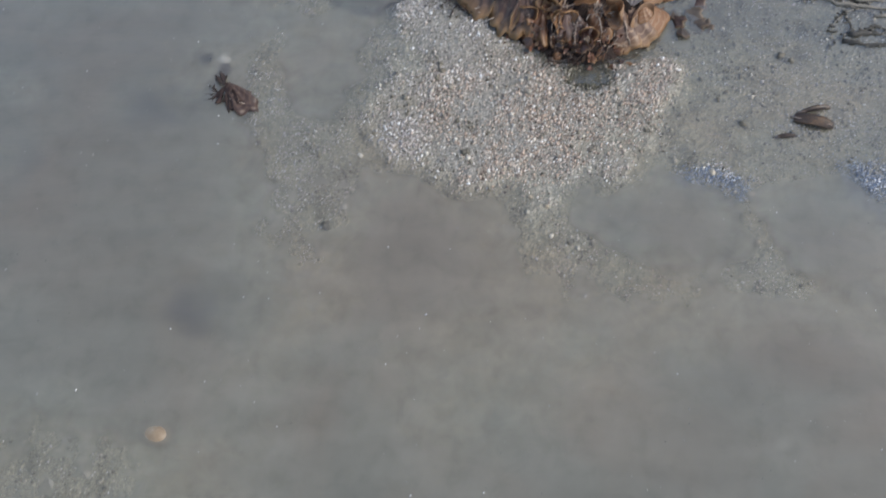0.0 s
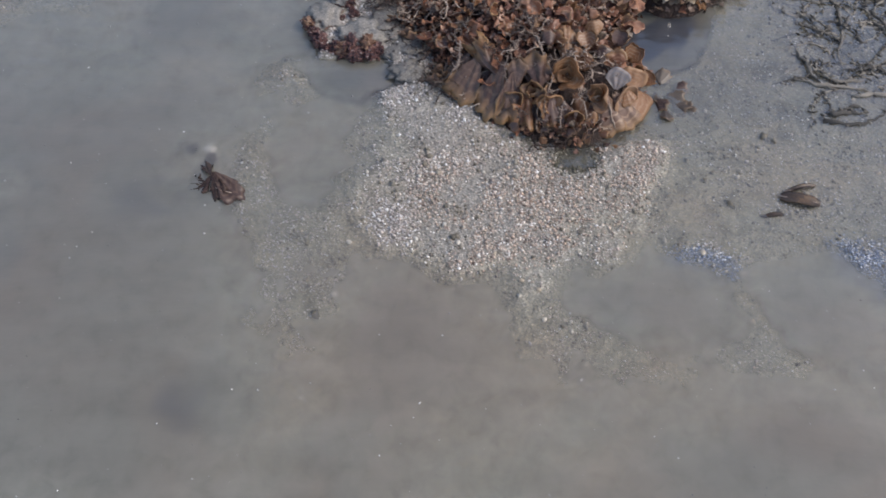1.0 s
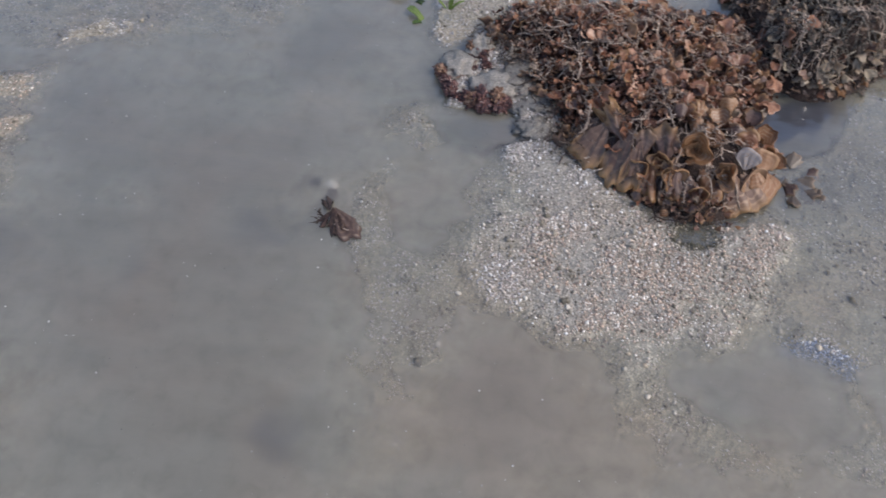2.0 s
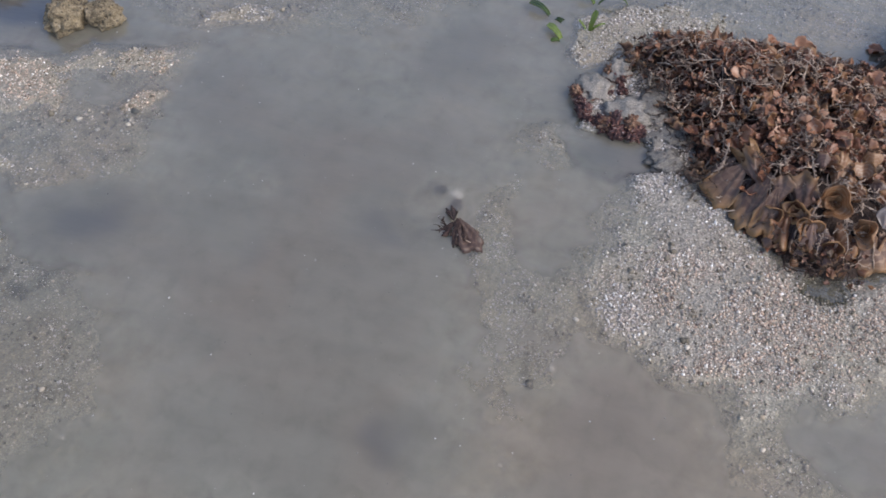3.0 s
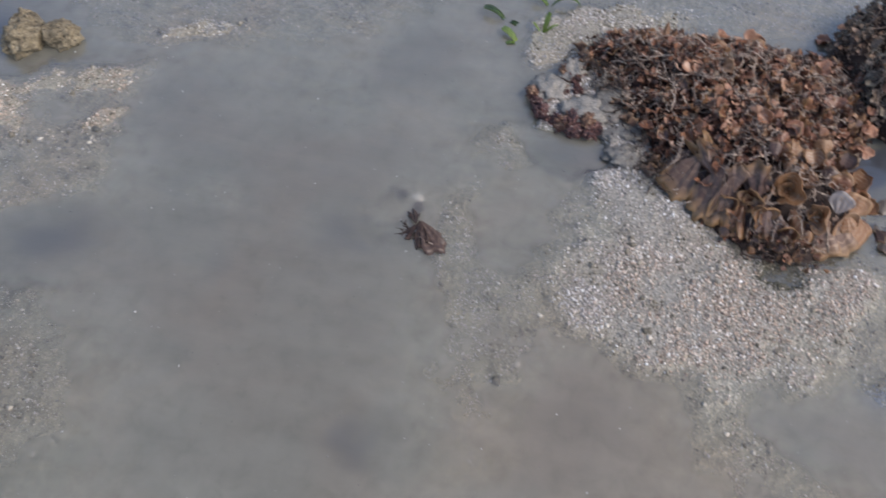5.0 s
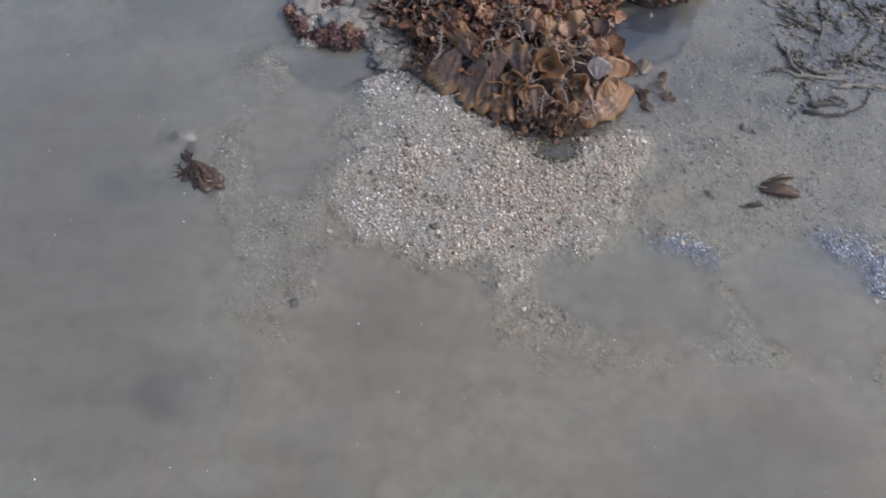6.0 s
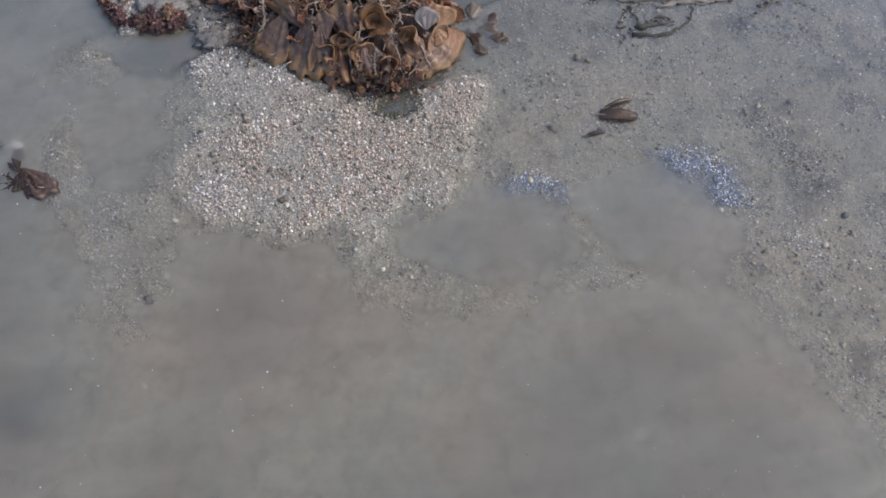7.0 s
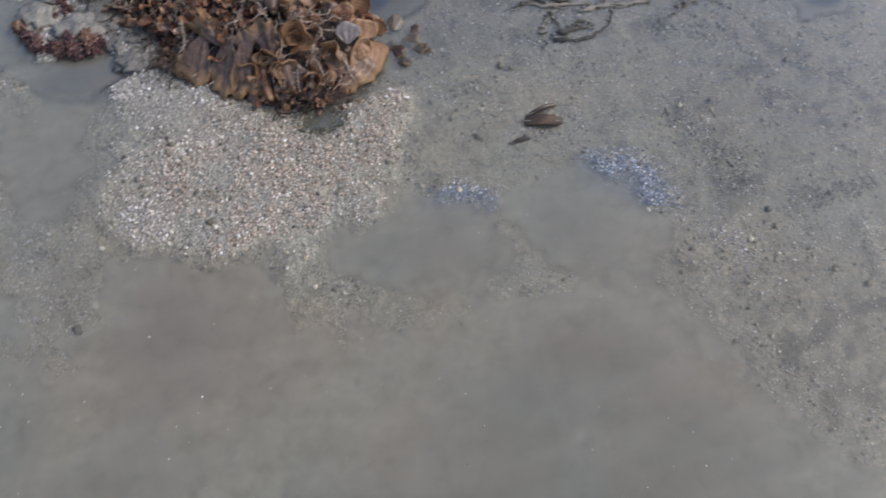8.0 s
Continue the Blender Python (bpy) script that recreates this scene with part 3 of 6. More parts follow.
def tube(bm, points, radius, sides=5, taper=0.5, knob=0.0, rng=random):
    """A bent, tapering stalk along points."""
    points = [Vector(p) for p in points]
    rings = []
    for i, p in enumerate(points):
        d = (points[min(i + 1, len(points) - 1)] - points[max(i - 1, 0)]).normalized()
        u = d.orthogonal().normalized()
        v = d.cross(u)
        r = radius * (1 - (1 - taper) * i / (len(points) - 1)) * (1 + knob * rng.uniform(-1, 1))
        rings.append([bm.verts.new(p + r * (math.cos(a) * u + math.sin(a) * v)) for a in (2 * math.pi * k / sides for k in range(sides))])
    for a, b in zip(rings, rings[1:]):
        for k in range(sides):
            bm.faces.new((a[k], a[(k + 1) % sides], b[(k + 1) % sides], b[k]))
    bm.faces.new(rings[0][::-1])
    bm.faces.new(rings[-1])


def lump(rx, ry, rz, seed, bumpy=0.25, freq=2.0, subdivisions=3):
    """A rounded, uneven stone round the origin."""
    bm = bmesh.new()
    bmesh.ops.create_icosphere(bm, subdivisions=subdivisions, radius=1)
    off = Vector((seed * 3.1, seed * 1.7, seed * 5.3))
    for v in bm.verts:
        n = noise.fractal(v.co * freq + off, 0.8, 2.0, 4)
        v.co *= 1 + bumpy * n
        v.co = Vector((v.co.x * rx, v.co.y * ry, v.co.z * rz))
    return bm


def fan_mesh(name, size, wrap, half, roll, seed, material, steps=12, rings=6, torn=0.0, pleat=0.0, calm=1.0):
    """A fan-shaped frond rolled towards a funnel: base at the origin, opening along +z, with a thin body and an inrolled rim."""
    rng = random.Random(seed)
    bm = bmesh.new()
    uvl = bm.loops.layers.uv.new("UVMap")
    outer, inner, where = [], [], {}
    ph, waves = rng.uniform(0, 6), rng.choice((2, 3, 4))
    for i in range(rings + 1):
        u = 0.10 + 0.90 * i / rings
        ro, ri = [], []
        for j in range(steps + 1):
            v = j / steps
            phi = radians(wrap) * (v - 0.5)
            edge = 1 - 0.35 * abs(2 * v - 1) ** 3 + 0.06 * calm * math.sin(waves * 6.28 * v + ph) + torn * noise.noise(Vector((v * 9, seed * 1.3, 4)))
            r = size * u * edge
            b = radians(half) * (1 + 0.16 * calm * math.sin(waves * 5 * v + ph) * u)
            curl = max(0.0, u - 0.72) / 0.28
            rad, h = r * math.sin(b), r * math.cos(b)
            rad, h = rad * (1 - roll * 0.45 * curl * curl), h * (1 - roll * 0.12 * curl * curl)
            n = noise.noise(Vector((u * 4, v * 5, seed * 2.3))) * size * 0.16 * calm * u * u
            n += pleat * size * u * math.sin((3 + waves) * 6.28 * v + 2 * noise.noise(Vector((u * 3, v * 4, seed))))
            for ring, t in ((ro, 0.0), (ri, 0.0009)):
                vert = bm.verts.new(((rad - t + n) * math.sin(phi), -(rad - t + n) * math.cos(phi), h + t * 0.5))
                where[vert] = (v, u)
                ring.append(vert)
        outer.append(ro)
        inner.append(ri)
    for i in range(rings):
        for j in range(steps):
            bm.faces.new((outer[i][j], outer[i][j + 1], outer[i + 1][j + 1], outer[i + 1][j]))
            bm.faces.new((inner[i + 1][j], inner[i + 1][j + 1], inner[i][j + 1], inner[i][j]))
        bm.faces.new((outer[i][0], outer[i + 1][0], inner[i + 1][0], inner[i][0]))
        bm.faces.new((outer[i + 1][-1], outer[i][-1], inner[i][-1], inner[i + 1][-1]))
    for j in range(steps):
        bm.faces.new((outer[-1][j], outer[-1][j + 1], inner[-1][j + 1], inner[-1][j]))
        bm.faces.new((outer[0][j + 1], outer[0][j], inner[0][j], inner[0][j + 1]))
    for f in bm.faces:
        f.smooth = True
        for l in f.loops:
            l[uvl].uv = where[l.vert]
    mesh = bpy.data.meshes.new(name)
    bm.to_mesh(mesh)
    bm.free()
    mesh.materials.append(material)
    return mesh


def flat_fan(size, wrap, seed, material, steps=18, rings=6, ripple=0.0022, ragged=0.05):
    """A limp fan lying flat, base at the origin and spreading along +x, with a scalloped rim and a thin body."""
    verts, faces, uvs = [], [], []
    rng = random.Random(seed)
    ph = rng.uniform(0, 6)
    for side in (0.0, 0.0008):
        for i in range(rings + 1):
            u = 0.08 + 0.92 * i / rings
            for j in range(steps + 1):
                v = j / steps
                a = radians(wrap) * (v - 0.5)
                r = size * u * (1 - 0.30 * abs(2 * v - 1) ** 4 + 0.05 * math.sin(11 * v + ph) + ragged * noise.noise(Vector((v * 6, seed, 2))) + 0.4 * ragged * noise.noise(Vector((v * 17, seed, 5))))
                verts.append((r * math.cos(a), r * math.sin(a), side + ripple * u * noise.noise(Vector((u * 3, v * 5, seed * 1.7)))))
                uvs.append((v, u))
    row, half = steps + 1, (rings + 1) * (steps + 1)
    for i in range(rings):
        for j in range(steps):
            a = i * row + j
            faces.append((a, a + 1, a + row + 1, a + row))
            faces.append((half + a + row, half + a + row + 1, half + a + 1, half + a))
    for j in range(steps):
        a = rings * row + j
        faces.append((a, a + 1, half + a + 1, half + a))
    mesh = bpy.data.meshes.new("frond")
    mesh.from_pydata(verts, [], faces)
    layer = mesh.uv_layers.new(name="UVMap")
    for loop in mesh.loops:
        layer.data[loop.index].uv = uvs[loop.vertex_index]
    mesh.shade_smooth()
    mesh.materials.append(material)
    return mesh


def aim(x, y, z, yaw, lean, spin=0.0, scale=1.0):
    """A pose whose +z axis leans by lean degrees from upright towards yaw (0 is +x)."""
    return pose(x, y, z, 0, 0, yaw) @ pose(0, 0, 0, 0, lean, 0) @ pose(0, 0, 0, 0, 0, spin) @ Matrix.Scale(scale, 4)


# ---- ground and water ----
def spread(low, high, step, far):
    """Even steps between low and high, growing ones out to far on either side."""
    mid = np.arange(low, high + step / 2, step)
    out = step * np.cumsum(1.55 ** np.arange(1, 40))
    out = out[out < far]
    return np.concatenate((low - out[::-1], mid, mid[-1] + out))


def build_flat():
    xs, ys = spread(-1.65, 1.35, 0.006, 90.0), spread(0.15, 2.15, 0.006, 90.0)
    gx, gy = np.meshgrid(xs, ys)
    z = level(gx.ravel(), gy.ravel())
    nx, ny = len(xs), len(ys)
    i, j = np.meshgrid(np.arange(nx - 1), np.arange(ny - 1))
    a = (j * nx + i).ravel()
    faces = np.stack((a, a + 1, a + nx + 1, a + nx), 1)
    mesh = raw_mesh("ground", np.stack((gx.ravel(), gy.ravel(), z), 1), faces)
    x, y = gx.ravel(), gy.ravel()
    # first patch also paints shade and murk beside the heap; the rest is algae
    film = 1.0 * np.exp(-((x - 0.45) / 0.11) ** 2 - ((y - 1.26) / 0.085) ** 2) + 0.85 * np.exp(-((x - 0.90) / 0.20) ** 2 - ((y - 1.02) / 0.24) ** 2) + 0.7 * np.exp(-((x - 0.84) / 0.16) ** 2 - ((y - 0.60) / 0.16) ** 2) + 0.75 * np.exp(-((x + 1.00) / 0.22) ** 2 - ((y - 0.66) / 0.16) ** 2) + 0.6 * np.exp(-((x - 0.74) / 0.18) ** 2 - ((y - 1.34) / 0.14) ** 2)
    film = np.clip(film * (0.42 + 6.0 * np.clip(rough(x, y, 0.028, 71, 4) - 0.50, 0, 1) * np.clip(3 * rough(x, y, 0.10, 77, 2) - 0.9, 0, 1)), 0, 0.8)
    # between the heaps: dark weed litter and the heaps' shade, both painted in
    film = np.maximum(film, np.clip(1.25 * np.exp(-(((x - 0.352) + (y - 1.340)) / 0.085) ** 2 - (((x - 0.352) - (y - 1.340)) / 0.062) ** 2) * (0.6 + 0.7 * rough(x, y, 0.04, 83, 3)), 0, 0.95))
    att = mesh.attributes.new("film_and_shade", "FLOAT", "POINT")
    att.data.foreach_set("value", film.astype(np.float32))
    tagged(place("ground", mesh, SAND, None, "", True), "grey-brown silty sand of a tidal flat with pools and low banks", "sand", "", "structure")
    xs, ys = spread(-1.65, 1.35, 0.010, 90.0), spread(0.15, 2.15, 0.010, 90.0)
    gx, gy = np.meshgrid(xs, ys)
    x, y = gx.ravel(), gy.ravel()
    z = level(x, y)
    nx, ny = len(xs), len(ys)
    i, j = np.meshgrid(np.arange(nx - 1), np.arange(ny - 1))
    a = (j * nx + i).ravel()
    top = raw_mesh("water", np.stack((x, y, np.zeros(x.size)), 1), np.stack((a, a + 1, a + nx + 1, a + nx), 1))
    att = top.attributes.new("water_depth", "FLOAT", "POINT")
    att.data.foreach_set("value", np.maximum(0.0, -z).astype(np.float32))
    # brown silt stirred up in the middle of the channel and off the near bank
    silt = 1.0 * np.exp(-((x - 0.02) / 0.22) ** 2 - ((y - 0.78) / 0.20) ** 2) + 0.7 * np.exp(-((x - 0.42) / 0.18) ** 2 - ((y - 0.72) / 0.10) ** 2) + 0.35 * np.exp(-((x + 0.55) / 0.22) ** 2 - ((y - 0.85) / 0.24) ** 2)
    silt = silt + 0.6 * np.exp(-((x - 0.62) / 0.16) ** 2 - ((y - 0.62) / 0.12) ** 2)
    silt = np.clip(silt * (0.55 + 0.9 * rough(x, y, 0.16, 52, 4)), 0, 1)
    att = top.attributes.new("stirred_silt", "FLOAT", "POINT")
    att.data.foreach_set("value", silt.astype(np.float32))
    tagged(place("water", top, WATER, None, "", True), "still, murky, grey shallow water standing over the sand", "water", "", "structure")


build_flat()


# ---- sand grains ----
def build_grains():
    rng = np.random.default_rng(4)
    n = 1000000
    x, y = rng.uniform(-1.45, 1.2, n), rng.uniform(0.35, 1.95, n)
    z = level(x, y)
    patchy = rough(x, y, 0.05, 21)
    keep = np.clip((z + 0.0075) / 0.0125, 0, 1) ** 1.5 * np.clip(0.58 + 4.0 * (patchy - 0.44), 0.12, 1)
    keep = np.maximum(keep, np.where(z > -0.010, 0.045 + 0.45 * np.clip((z + 0.010) / 0.008, 0, 1) * np.clip(5 * (patchy - 0.42), 0.02, 1), 0.004))
    keep = keep + 1.3 * np.clip(4 * (patchy - 0.38), 0.10, 1) * (z > -0.014) * np.exp(-((x + 0.18) / 0.12) ** 2 - ((y - 0.98) / 0.26) ** 2)
    keep = keep + 0.60 * np.clip(5 * (patchy - 0.45), 0, 1) * (z > -0.014) * (np.exp(-((x - 0.25) / 0.14) ** 2 - ((y - 0.775) / 0.06) ** 2) + np.exp(-((x - 0.70) / 0.12) ** 2 - ((y - 0.78) / 0.12) ** 2))
    keep = keep + 0.55 * np.clip(4 * (patchy - 0.40), 0.1, 1) * (z > -0.012) * np.exp(-((x - 0.48) / 0.13) ** 2 - ((y - 1.01) / 0.08) ** 2)
    pick = rng.uniform(0, 1, n) < keep
    x, y, z = x[pick], y[pick], z[pick]
    dry = np.clip((z + 0.002) / 0.006, 0, 1)
    size = (0.00062 + 0.00036 * dry) * np.exp(rng.normal(0, 0.50, len(x)))
    size = np.where(rng.uniform(0, 1, len(x)) < 0.025, size * 1.6, size)
    size = np.clip(size, 0.0004, 0.0030)
    sizes = size[:, None] * rng.uniform(0.65, 1.25, (len(x), 3))
    centres = np.stack((x, y, z + size * rng.uniform(0.0, 0.6, len(x))), 1)
    mesh = scatter("sand_grains", OCTA, OCTA_FACES, centres, sizes, turns(len(x), rng), 0.25, rng)
    warm = 1.15 * np.exp(-((x - 0.14) / 0.16) ** 2 - ((y - 1.01) / 0.12) ** 2) + 0.7 * np.exp(-((x - 0.27) / 0.10) ** 2 - ((y - 1.06) / 0.08) ** 2)
    warm = warm + 1.1 * np.exp(-((x + 1.10) / 0.14) ** 2 - ((y - 1.10) / 0.07) ** 2) + 1.0 * np.exp(-((x + 0.91) / 0.08) ** 2 - ((y - 1.20) / 0.09) ** 2) + 0.4 * np.exp(-((x - 0.25) / 0.15) ** 2 - ((y - 0.78) / 0.06) ** 2) + 0.30
    warm = np.clip(warm * (0.35 + 1.3 * rough(x, y, 0.05, 61, 3)) + rng.normal(0, 0.12, len(x)), 0, 1)
    att = mesh.attributes.new("warmth", "FLOAT", "POINT")
    att.data.foreach_set("value", np.repeat(warm, len(OCTA)).astype(np.float32))
    tagged(place("sand_grains", mesh, GRAINS), "loose coarse grains of pale shell sand on the banks", "sand", "", "stuff")


build_grains()


def leaf(x, y, z, yaw, length, width, fold, label):
    bm = bmesh.new()
    n, top, low = 10, [], []
    for k in range(n + 1):
        t = k / n
        w = width * math.sin(math.pi * min(0.97, 0.06 + 0.91 * t)) ** 0.34 * (1 + 0.16 * noise.noise(Vector((6 * t, 9 * length, yaw))))
        for row, off in ((top, 0.0008), (low, -0.0008)):
            row.append([bm.verts.new((length * (t - 0.5), c * w / 2, off + fold * w * abs(c) + 0.004 * math.sin(3 * t))) for c in (-1, -0.5, 0, 0.5, 1)])
    for rows, flip in ((top, False), (low, True)):
        for a, b in zip(rows, rows[1:]):
            for c in range(4):
                f = (a[c], b[c], b[c + 1], a[c + 1])
                bm.faces.new(f[::-1] if flip else f)
    for c in (0, 4):
        for k in range(n):
            bm.faces.new((top[k][c], top[k + 1][c], low[k + 1][c], low[k][c]))
    owner = base("leaf", x, y, z, label, "leaf")
    owner.matrix_basis = pose(x, y, z, 0, 0, yaw)
    part("leaf_blade", bm, LEAF, owner)
    bm = bmesh.new()
    tube(bm, [(-length * 0.62, 0, 0.002), (-length * 0.3, 0, 0.002), (length * 0.1, 0, 0.003), (length * 0.45, 0, 0.003)], 0.0012, 5, 0.4)
    part("midrib", bm, STEMS, owner)


# ---- seaweed heaps ----
def inside(poly, x, y):
    """Signed distance to the outline, positive inside."""
    x, y = np.asarray(x, float), np.asarray(y, float)
    best, odd = np.full(x.shape, 9.0), np.zeros(x.shape, bool)
    for (ax, ay), (bx, by) in zip(poly, poly[1:] + poly[:1]):
        dx, dy = bx - ax, by - ay
        t = np.clip(((x - ax) * dx + (y - ay) * dy) / (dx * dx + dy * dy), 0, 1)
        best = np.minimum(best, np.hypot(x - ax - t * dx, y - ay - t * dy))
        cross = (ay > y) != (by > y)
        odd ^= cross & (x < (y - ay) * dx / (dy if dy else 1e-9) + ax)
    return np.where(odd, best, -best)


class Heap:
    def __init__(self, outline, top, slope, seed):
        self.outline, self.top, self.slope, self.seed = outline, top, slope, seed

    def height(self, x, y):
        d = np.clip(inside(self.outline, x, y) / self.slope, 0, 1)
        return self.top * (1 - (1 - d) ** 2) * (0.50 + 0.95 * rough(x, y, 0.055, self.seed))

    def spots(self, count, rng, margin=0.0):
        xs, ys = [p[0] for p in self.outline], [p[1] for p in self.outline]
        out = []
        while len(out) < count:
            x, y = rng.uniform(min(xs), max(xs), 4000), rng.uniform(min(ys), max(ys), 4000)
            ok = inside(self.outline, x, y) > margin
            out.extend(zip(x[ok], y[ok]))
        x, y = np.array(out[:count]).T
        z = self.height(x, y)
        e = 0.006
        nx, ny = (self.height(x - e, y) - self.height(x + e, y)) / (2 * e), (self.height(x, y - e) - self.height(x, y + e)) / (2 * e)
        return x, y, z, nx, ny


def heap_core(heap, owner):
    xs, ys = [p[0] for p in heap.outline], [p[1] for p in heap.outline]
    gx, gy = np.meshgrid(np.arange(min(xs), max(xs), 0.008), np.arange(min(ys), max(ys), 0.008))
    # dark sheet a little below the heap surface, seen in gaps between fronds
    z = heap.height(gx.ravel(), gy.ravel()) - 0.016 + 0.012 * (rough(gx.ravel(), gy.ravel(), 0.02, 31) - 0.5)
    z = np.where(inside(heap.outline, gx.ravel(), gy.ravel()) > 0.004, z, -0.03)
    ny, nx = gx.shape
    i, j = np.meshgrid(np.arange(nx - 1), np.arange(ny - 1))
    a = (j * nx + i).ravel()
    o = owner.location
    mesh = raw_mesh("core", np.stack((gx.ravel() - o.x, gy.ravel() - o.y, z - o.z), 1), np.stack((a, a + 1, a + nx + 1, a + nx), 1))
    place("core", mesh, CORE, owner, "dark brown core sheet under the fronds of the heap", True)


def petal_grid(n=5):
    """A rounded, cupped little frond as a grid: base at the origin, spreading along +y, rim turned up."""
    pts, faces = [], []
    for i in range(n):
        u = i / (n - 1)
        for j in range(n):
            v = 2 * j / (n - 1) - 1
            a = v * (0.35 + 0.75 * u)
            r = 1.25 * u * (1 - 0.16 * v * v)
            pts.append((r * math.sin(a), r * math.cos(a), 0.42 * u * u + 0.30 * v * v * u))
    for i in range(n - 1):
        for j in range(n - 1):
            a = i * n + j
            faces.append((a, a + 1, a + n + 1, a + n))
    return np.array(pts, float), np.array(faces)


LEAFLET, LEAFLET_FACES = petal_grid()


def heap_scraps(heap, owner, count, seed, small, large, material):
    rng = np.random.default_rng(seed)
    x, y, z, nx, ny = heap.spots(count, rng, 0.003)
    z = z - 0.012 * (y < 1.27) * (y > 1.16) * (x > 0.0) - 0.012 * (y < 1.27) * (y > 1.17) * (x > 0.16)
    thin = ~((y < 1.245) & (y > 1.10) & (x > -0.01) & (rng.uniform(0, 1, count) < 0.62))
    x, y, z = x[thin], y[thin], z[thin]
    count = len(x)
    s = rng.uniform(small, large, count)
    o = owner.location
    centres = np.stack((x - o.x, y - o.y, z - o.z + rng.uniform(-0.014, 0.004, count)), 1)
    mesh = scatter("weed_litter", LEAFLET, LEAFLET_FACES, centres, np.repeat(s[:, None], 3, 1), turns(count, rng, 1.7), 0.17, rng)
    tagged(place("weed_litter", mesh, material, owner, "crumpled brown scraps of weed", True), "", "", "", "stuff")


def knotted(bm, pts, radius, rnd, nubs, long_nub=0.010):
    """A knotted stalk along points with short nubs and forks on it."""
    tube(bm, pts, radius, 5, 0.55, 0.45, rnd)
    for p, q in zip(pts[1:], pts[2:]):
        for _ in range(nubs):
            if rnd.random() < 0.62:
                d = Vector((rnd.uniform(-1, 1), rnd.uniform(-1, 1), rnd.uniform(-0.1, 0.9))).normalized() * rnd.uniform(0.3, 1.0) * long_nub
                at = p.lerp(q, rnd.random())
                side = Vector((rnd.uniform(-1, 1), rnd.uniform(-1, 1), rnd.uniform(-0.5, 0.5))) * 0.3 * d.length
                tube(bm, [at, at + d * 0.5 + side, at + d], radius * rnd.uniform(0.55, 0.95), 4, 0.75, 0.3, rnd)


def heap_stems(heap, owner, count, seed, material, short=0.05, long=0.13):
    rng = np.random.default_rng(seed)
    rnd = random.Random(seed)
    xs, ys, *_ = heap.spots(count, rng, 0.012)
    o = owner.location
    for x, y in zip(xs, ys):
        if x > 0.0 and y < 1.25 and rnd.random() < 0.65:
            continue
        way, pts = rnd.uniform(0, 6.28), []
        length, n = rnd.uniform(short, long), 12
        lift = rnd.uniform(0.001, 0.011)
        for k in range(n):
            h = float(heap.height(np.array([x]), np.array([y]))[0])
            arc = math.sin(math.pi * k / (n - 1))
            pts.append(Vector((x - o.x, y - o.y, h + lift * (0.3 + arc) + rnd.uniform(-0.0015, 0.0015) - o.z)))
            way += rnd.uniform(-1.0, 1.0)
            step = length / n
            if inside(heap.outline, np.array([x + 2 * step * math.cos(way)]), np.array([y + 2 * step * math.sin(way)]))[0] < 0.004:
                way += 2.2
            x, y = x + math.cos(way) * step, y + math.sin(way) * step
        bm = bmesh.new()
        thick = rnd.uniform(0.0006, 0.0013)
        knotted(bm, pts, thick, rnd, 2)
        stem = part("stem", bm, material, owner)
        for k in (3, 6, 9):
            if rnd.random() < 0.7:
                d = Vector((rnd.uniform(-1, 1), rnd.uniform(-1, 1), rnd.uniform(0.0, 0.7))).normalized() * rnd.uniform(0.010, 0.024)
                fork = [pts[k] + d * t + Vector((rnd.uniform(-1, 1), rnd.uniform(-1, 1), rnd.uniform(-1, 1))) * 0.0016 for t in (0.0, 0.25, 0.5, 0.75, 1.0)]
                bm = bmesh.new()
                knotted(bm, fork, thick * 0.8, rnd, 1, 0.006)
                part("twig", bm, material, stem)


def fan_set(material, seed, sizes):
    rng = random.Random(seed)
    return [fan_mesh("frond", s, rng.uniform(80, 190), rng.uniform(34, 66), rng.uniform(0.0, 0.6), seed + k, material, 14, 6, 0.24) for k, s in enumerate(sizes)]


def heap_fans(heap, owner, count, seed, meshes, low, high):
    rng = np.random.default_rng(seed)
    x, y, z, nx, ny = heap.spots(count, rng, 0.004)
    o = owner.location
    for k in range(count):
        if (x[k] < 0.02 and y[k] < 1.36 or y[k] < 1.27 and x[k] > 0.02) and rng.uniform() < 0.85:
            continue
        steep = math.degrees(math.atan(math.hypot(nx[k], ny[k])))
        yaw = math.degrees(math.atan2(ny[k], nx[k])) + rng.uniform(-50, 50)
        ob = place("frond", meshes[int(rng.integers(len(meshes)))], None, owner)
        ob.matrix_basis = aim(x[k] - o.x, y[k] - o.y, z[k] - o.z - 0.006, yaw, rng.uniform(-25, 30 + 0.6 * steep), 90 + rng.uniform(-110, 110), rng.uniform(low, high))


MAIN = Heap([(0.210, 1.116), (0.160, 1.124), (0.096, 1.145), (0.046, 1.184), (0.012, 1.220), (-0.014, 1.262), (-0.052, 1.326), (-0.096, 1.386), (-0.130, 1.436), (-0.168, 1.470),
             (-0.130, 1.530), (-0.090, 1.558), (0.060, 1.576), (0.285, 1.560), (0.335, 1.440), (0.300, 1.330), (0.325, 1.265), (0.318, 1.185), (0.260, 1.130)], 0.064, 0.120, 41)
heap = base("seaweed_heap", 0.09, 1.33, 0.0, "heap of brown fan-shaped seaweed washed up on the sand bank", "seaweed")
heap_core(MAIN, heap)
heap_scraps(MAIN, heap, 5200, 51, 0.003, 0.0105, SCRAPS)
BROWN_FANS = fan_set(FROND, 100, (0.030, 0.034, 0.038, 0.030, 0.042, 0.036, 0.028, 0.033))
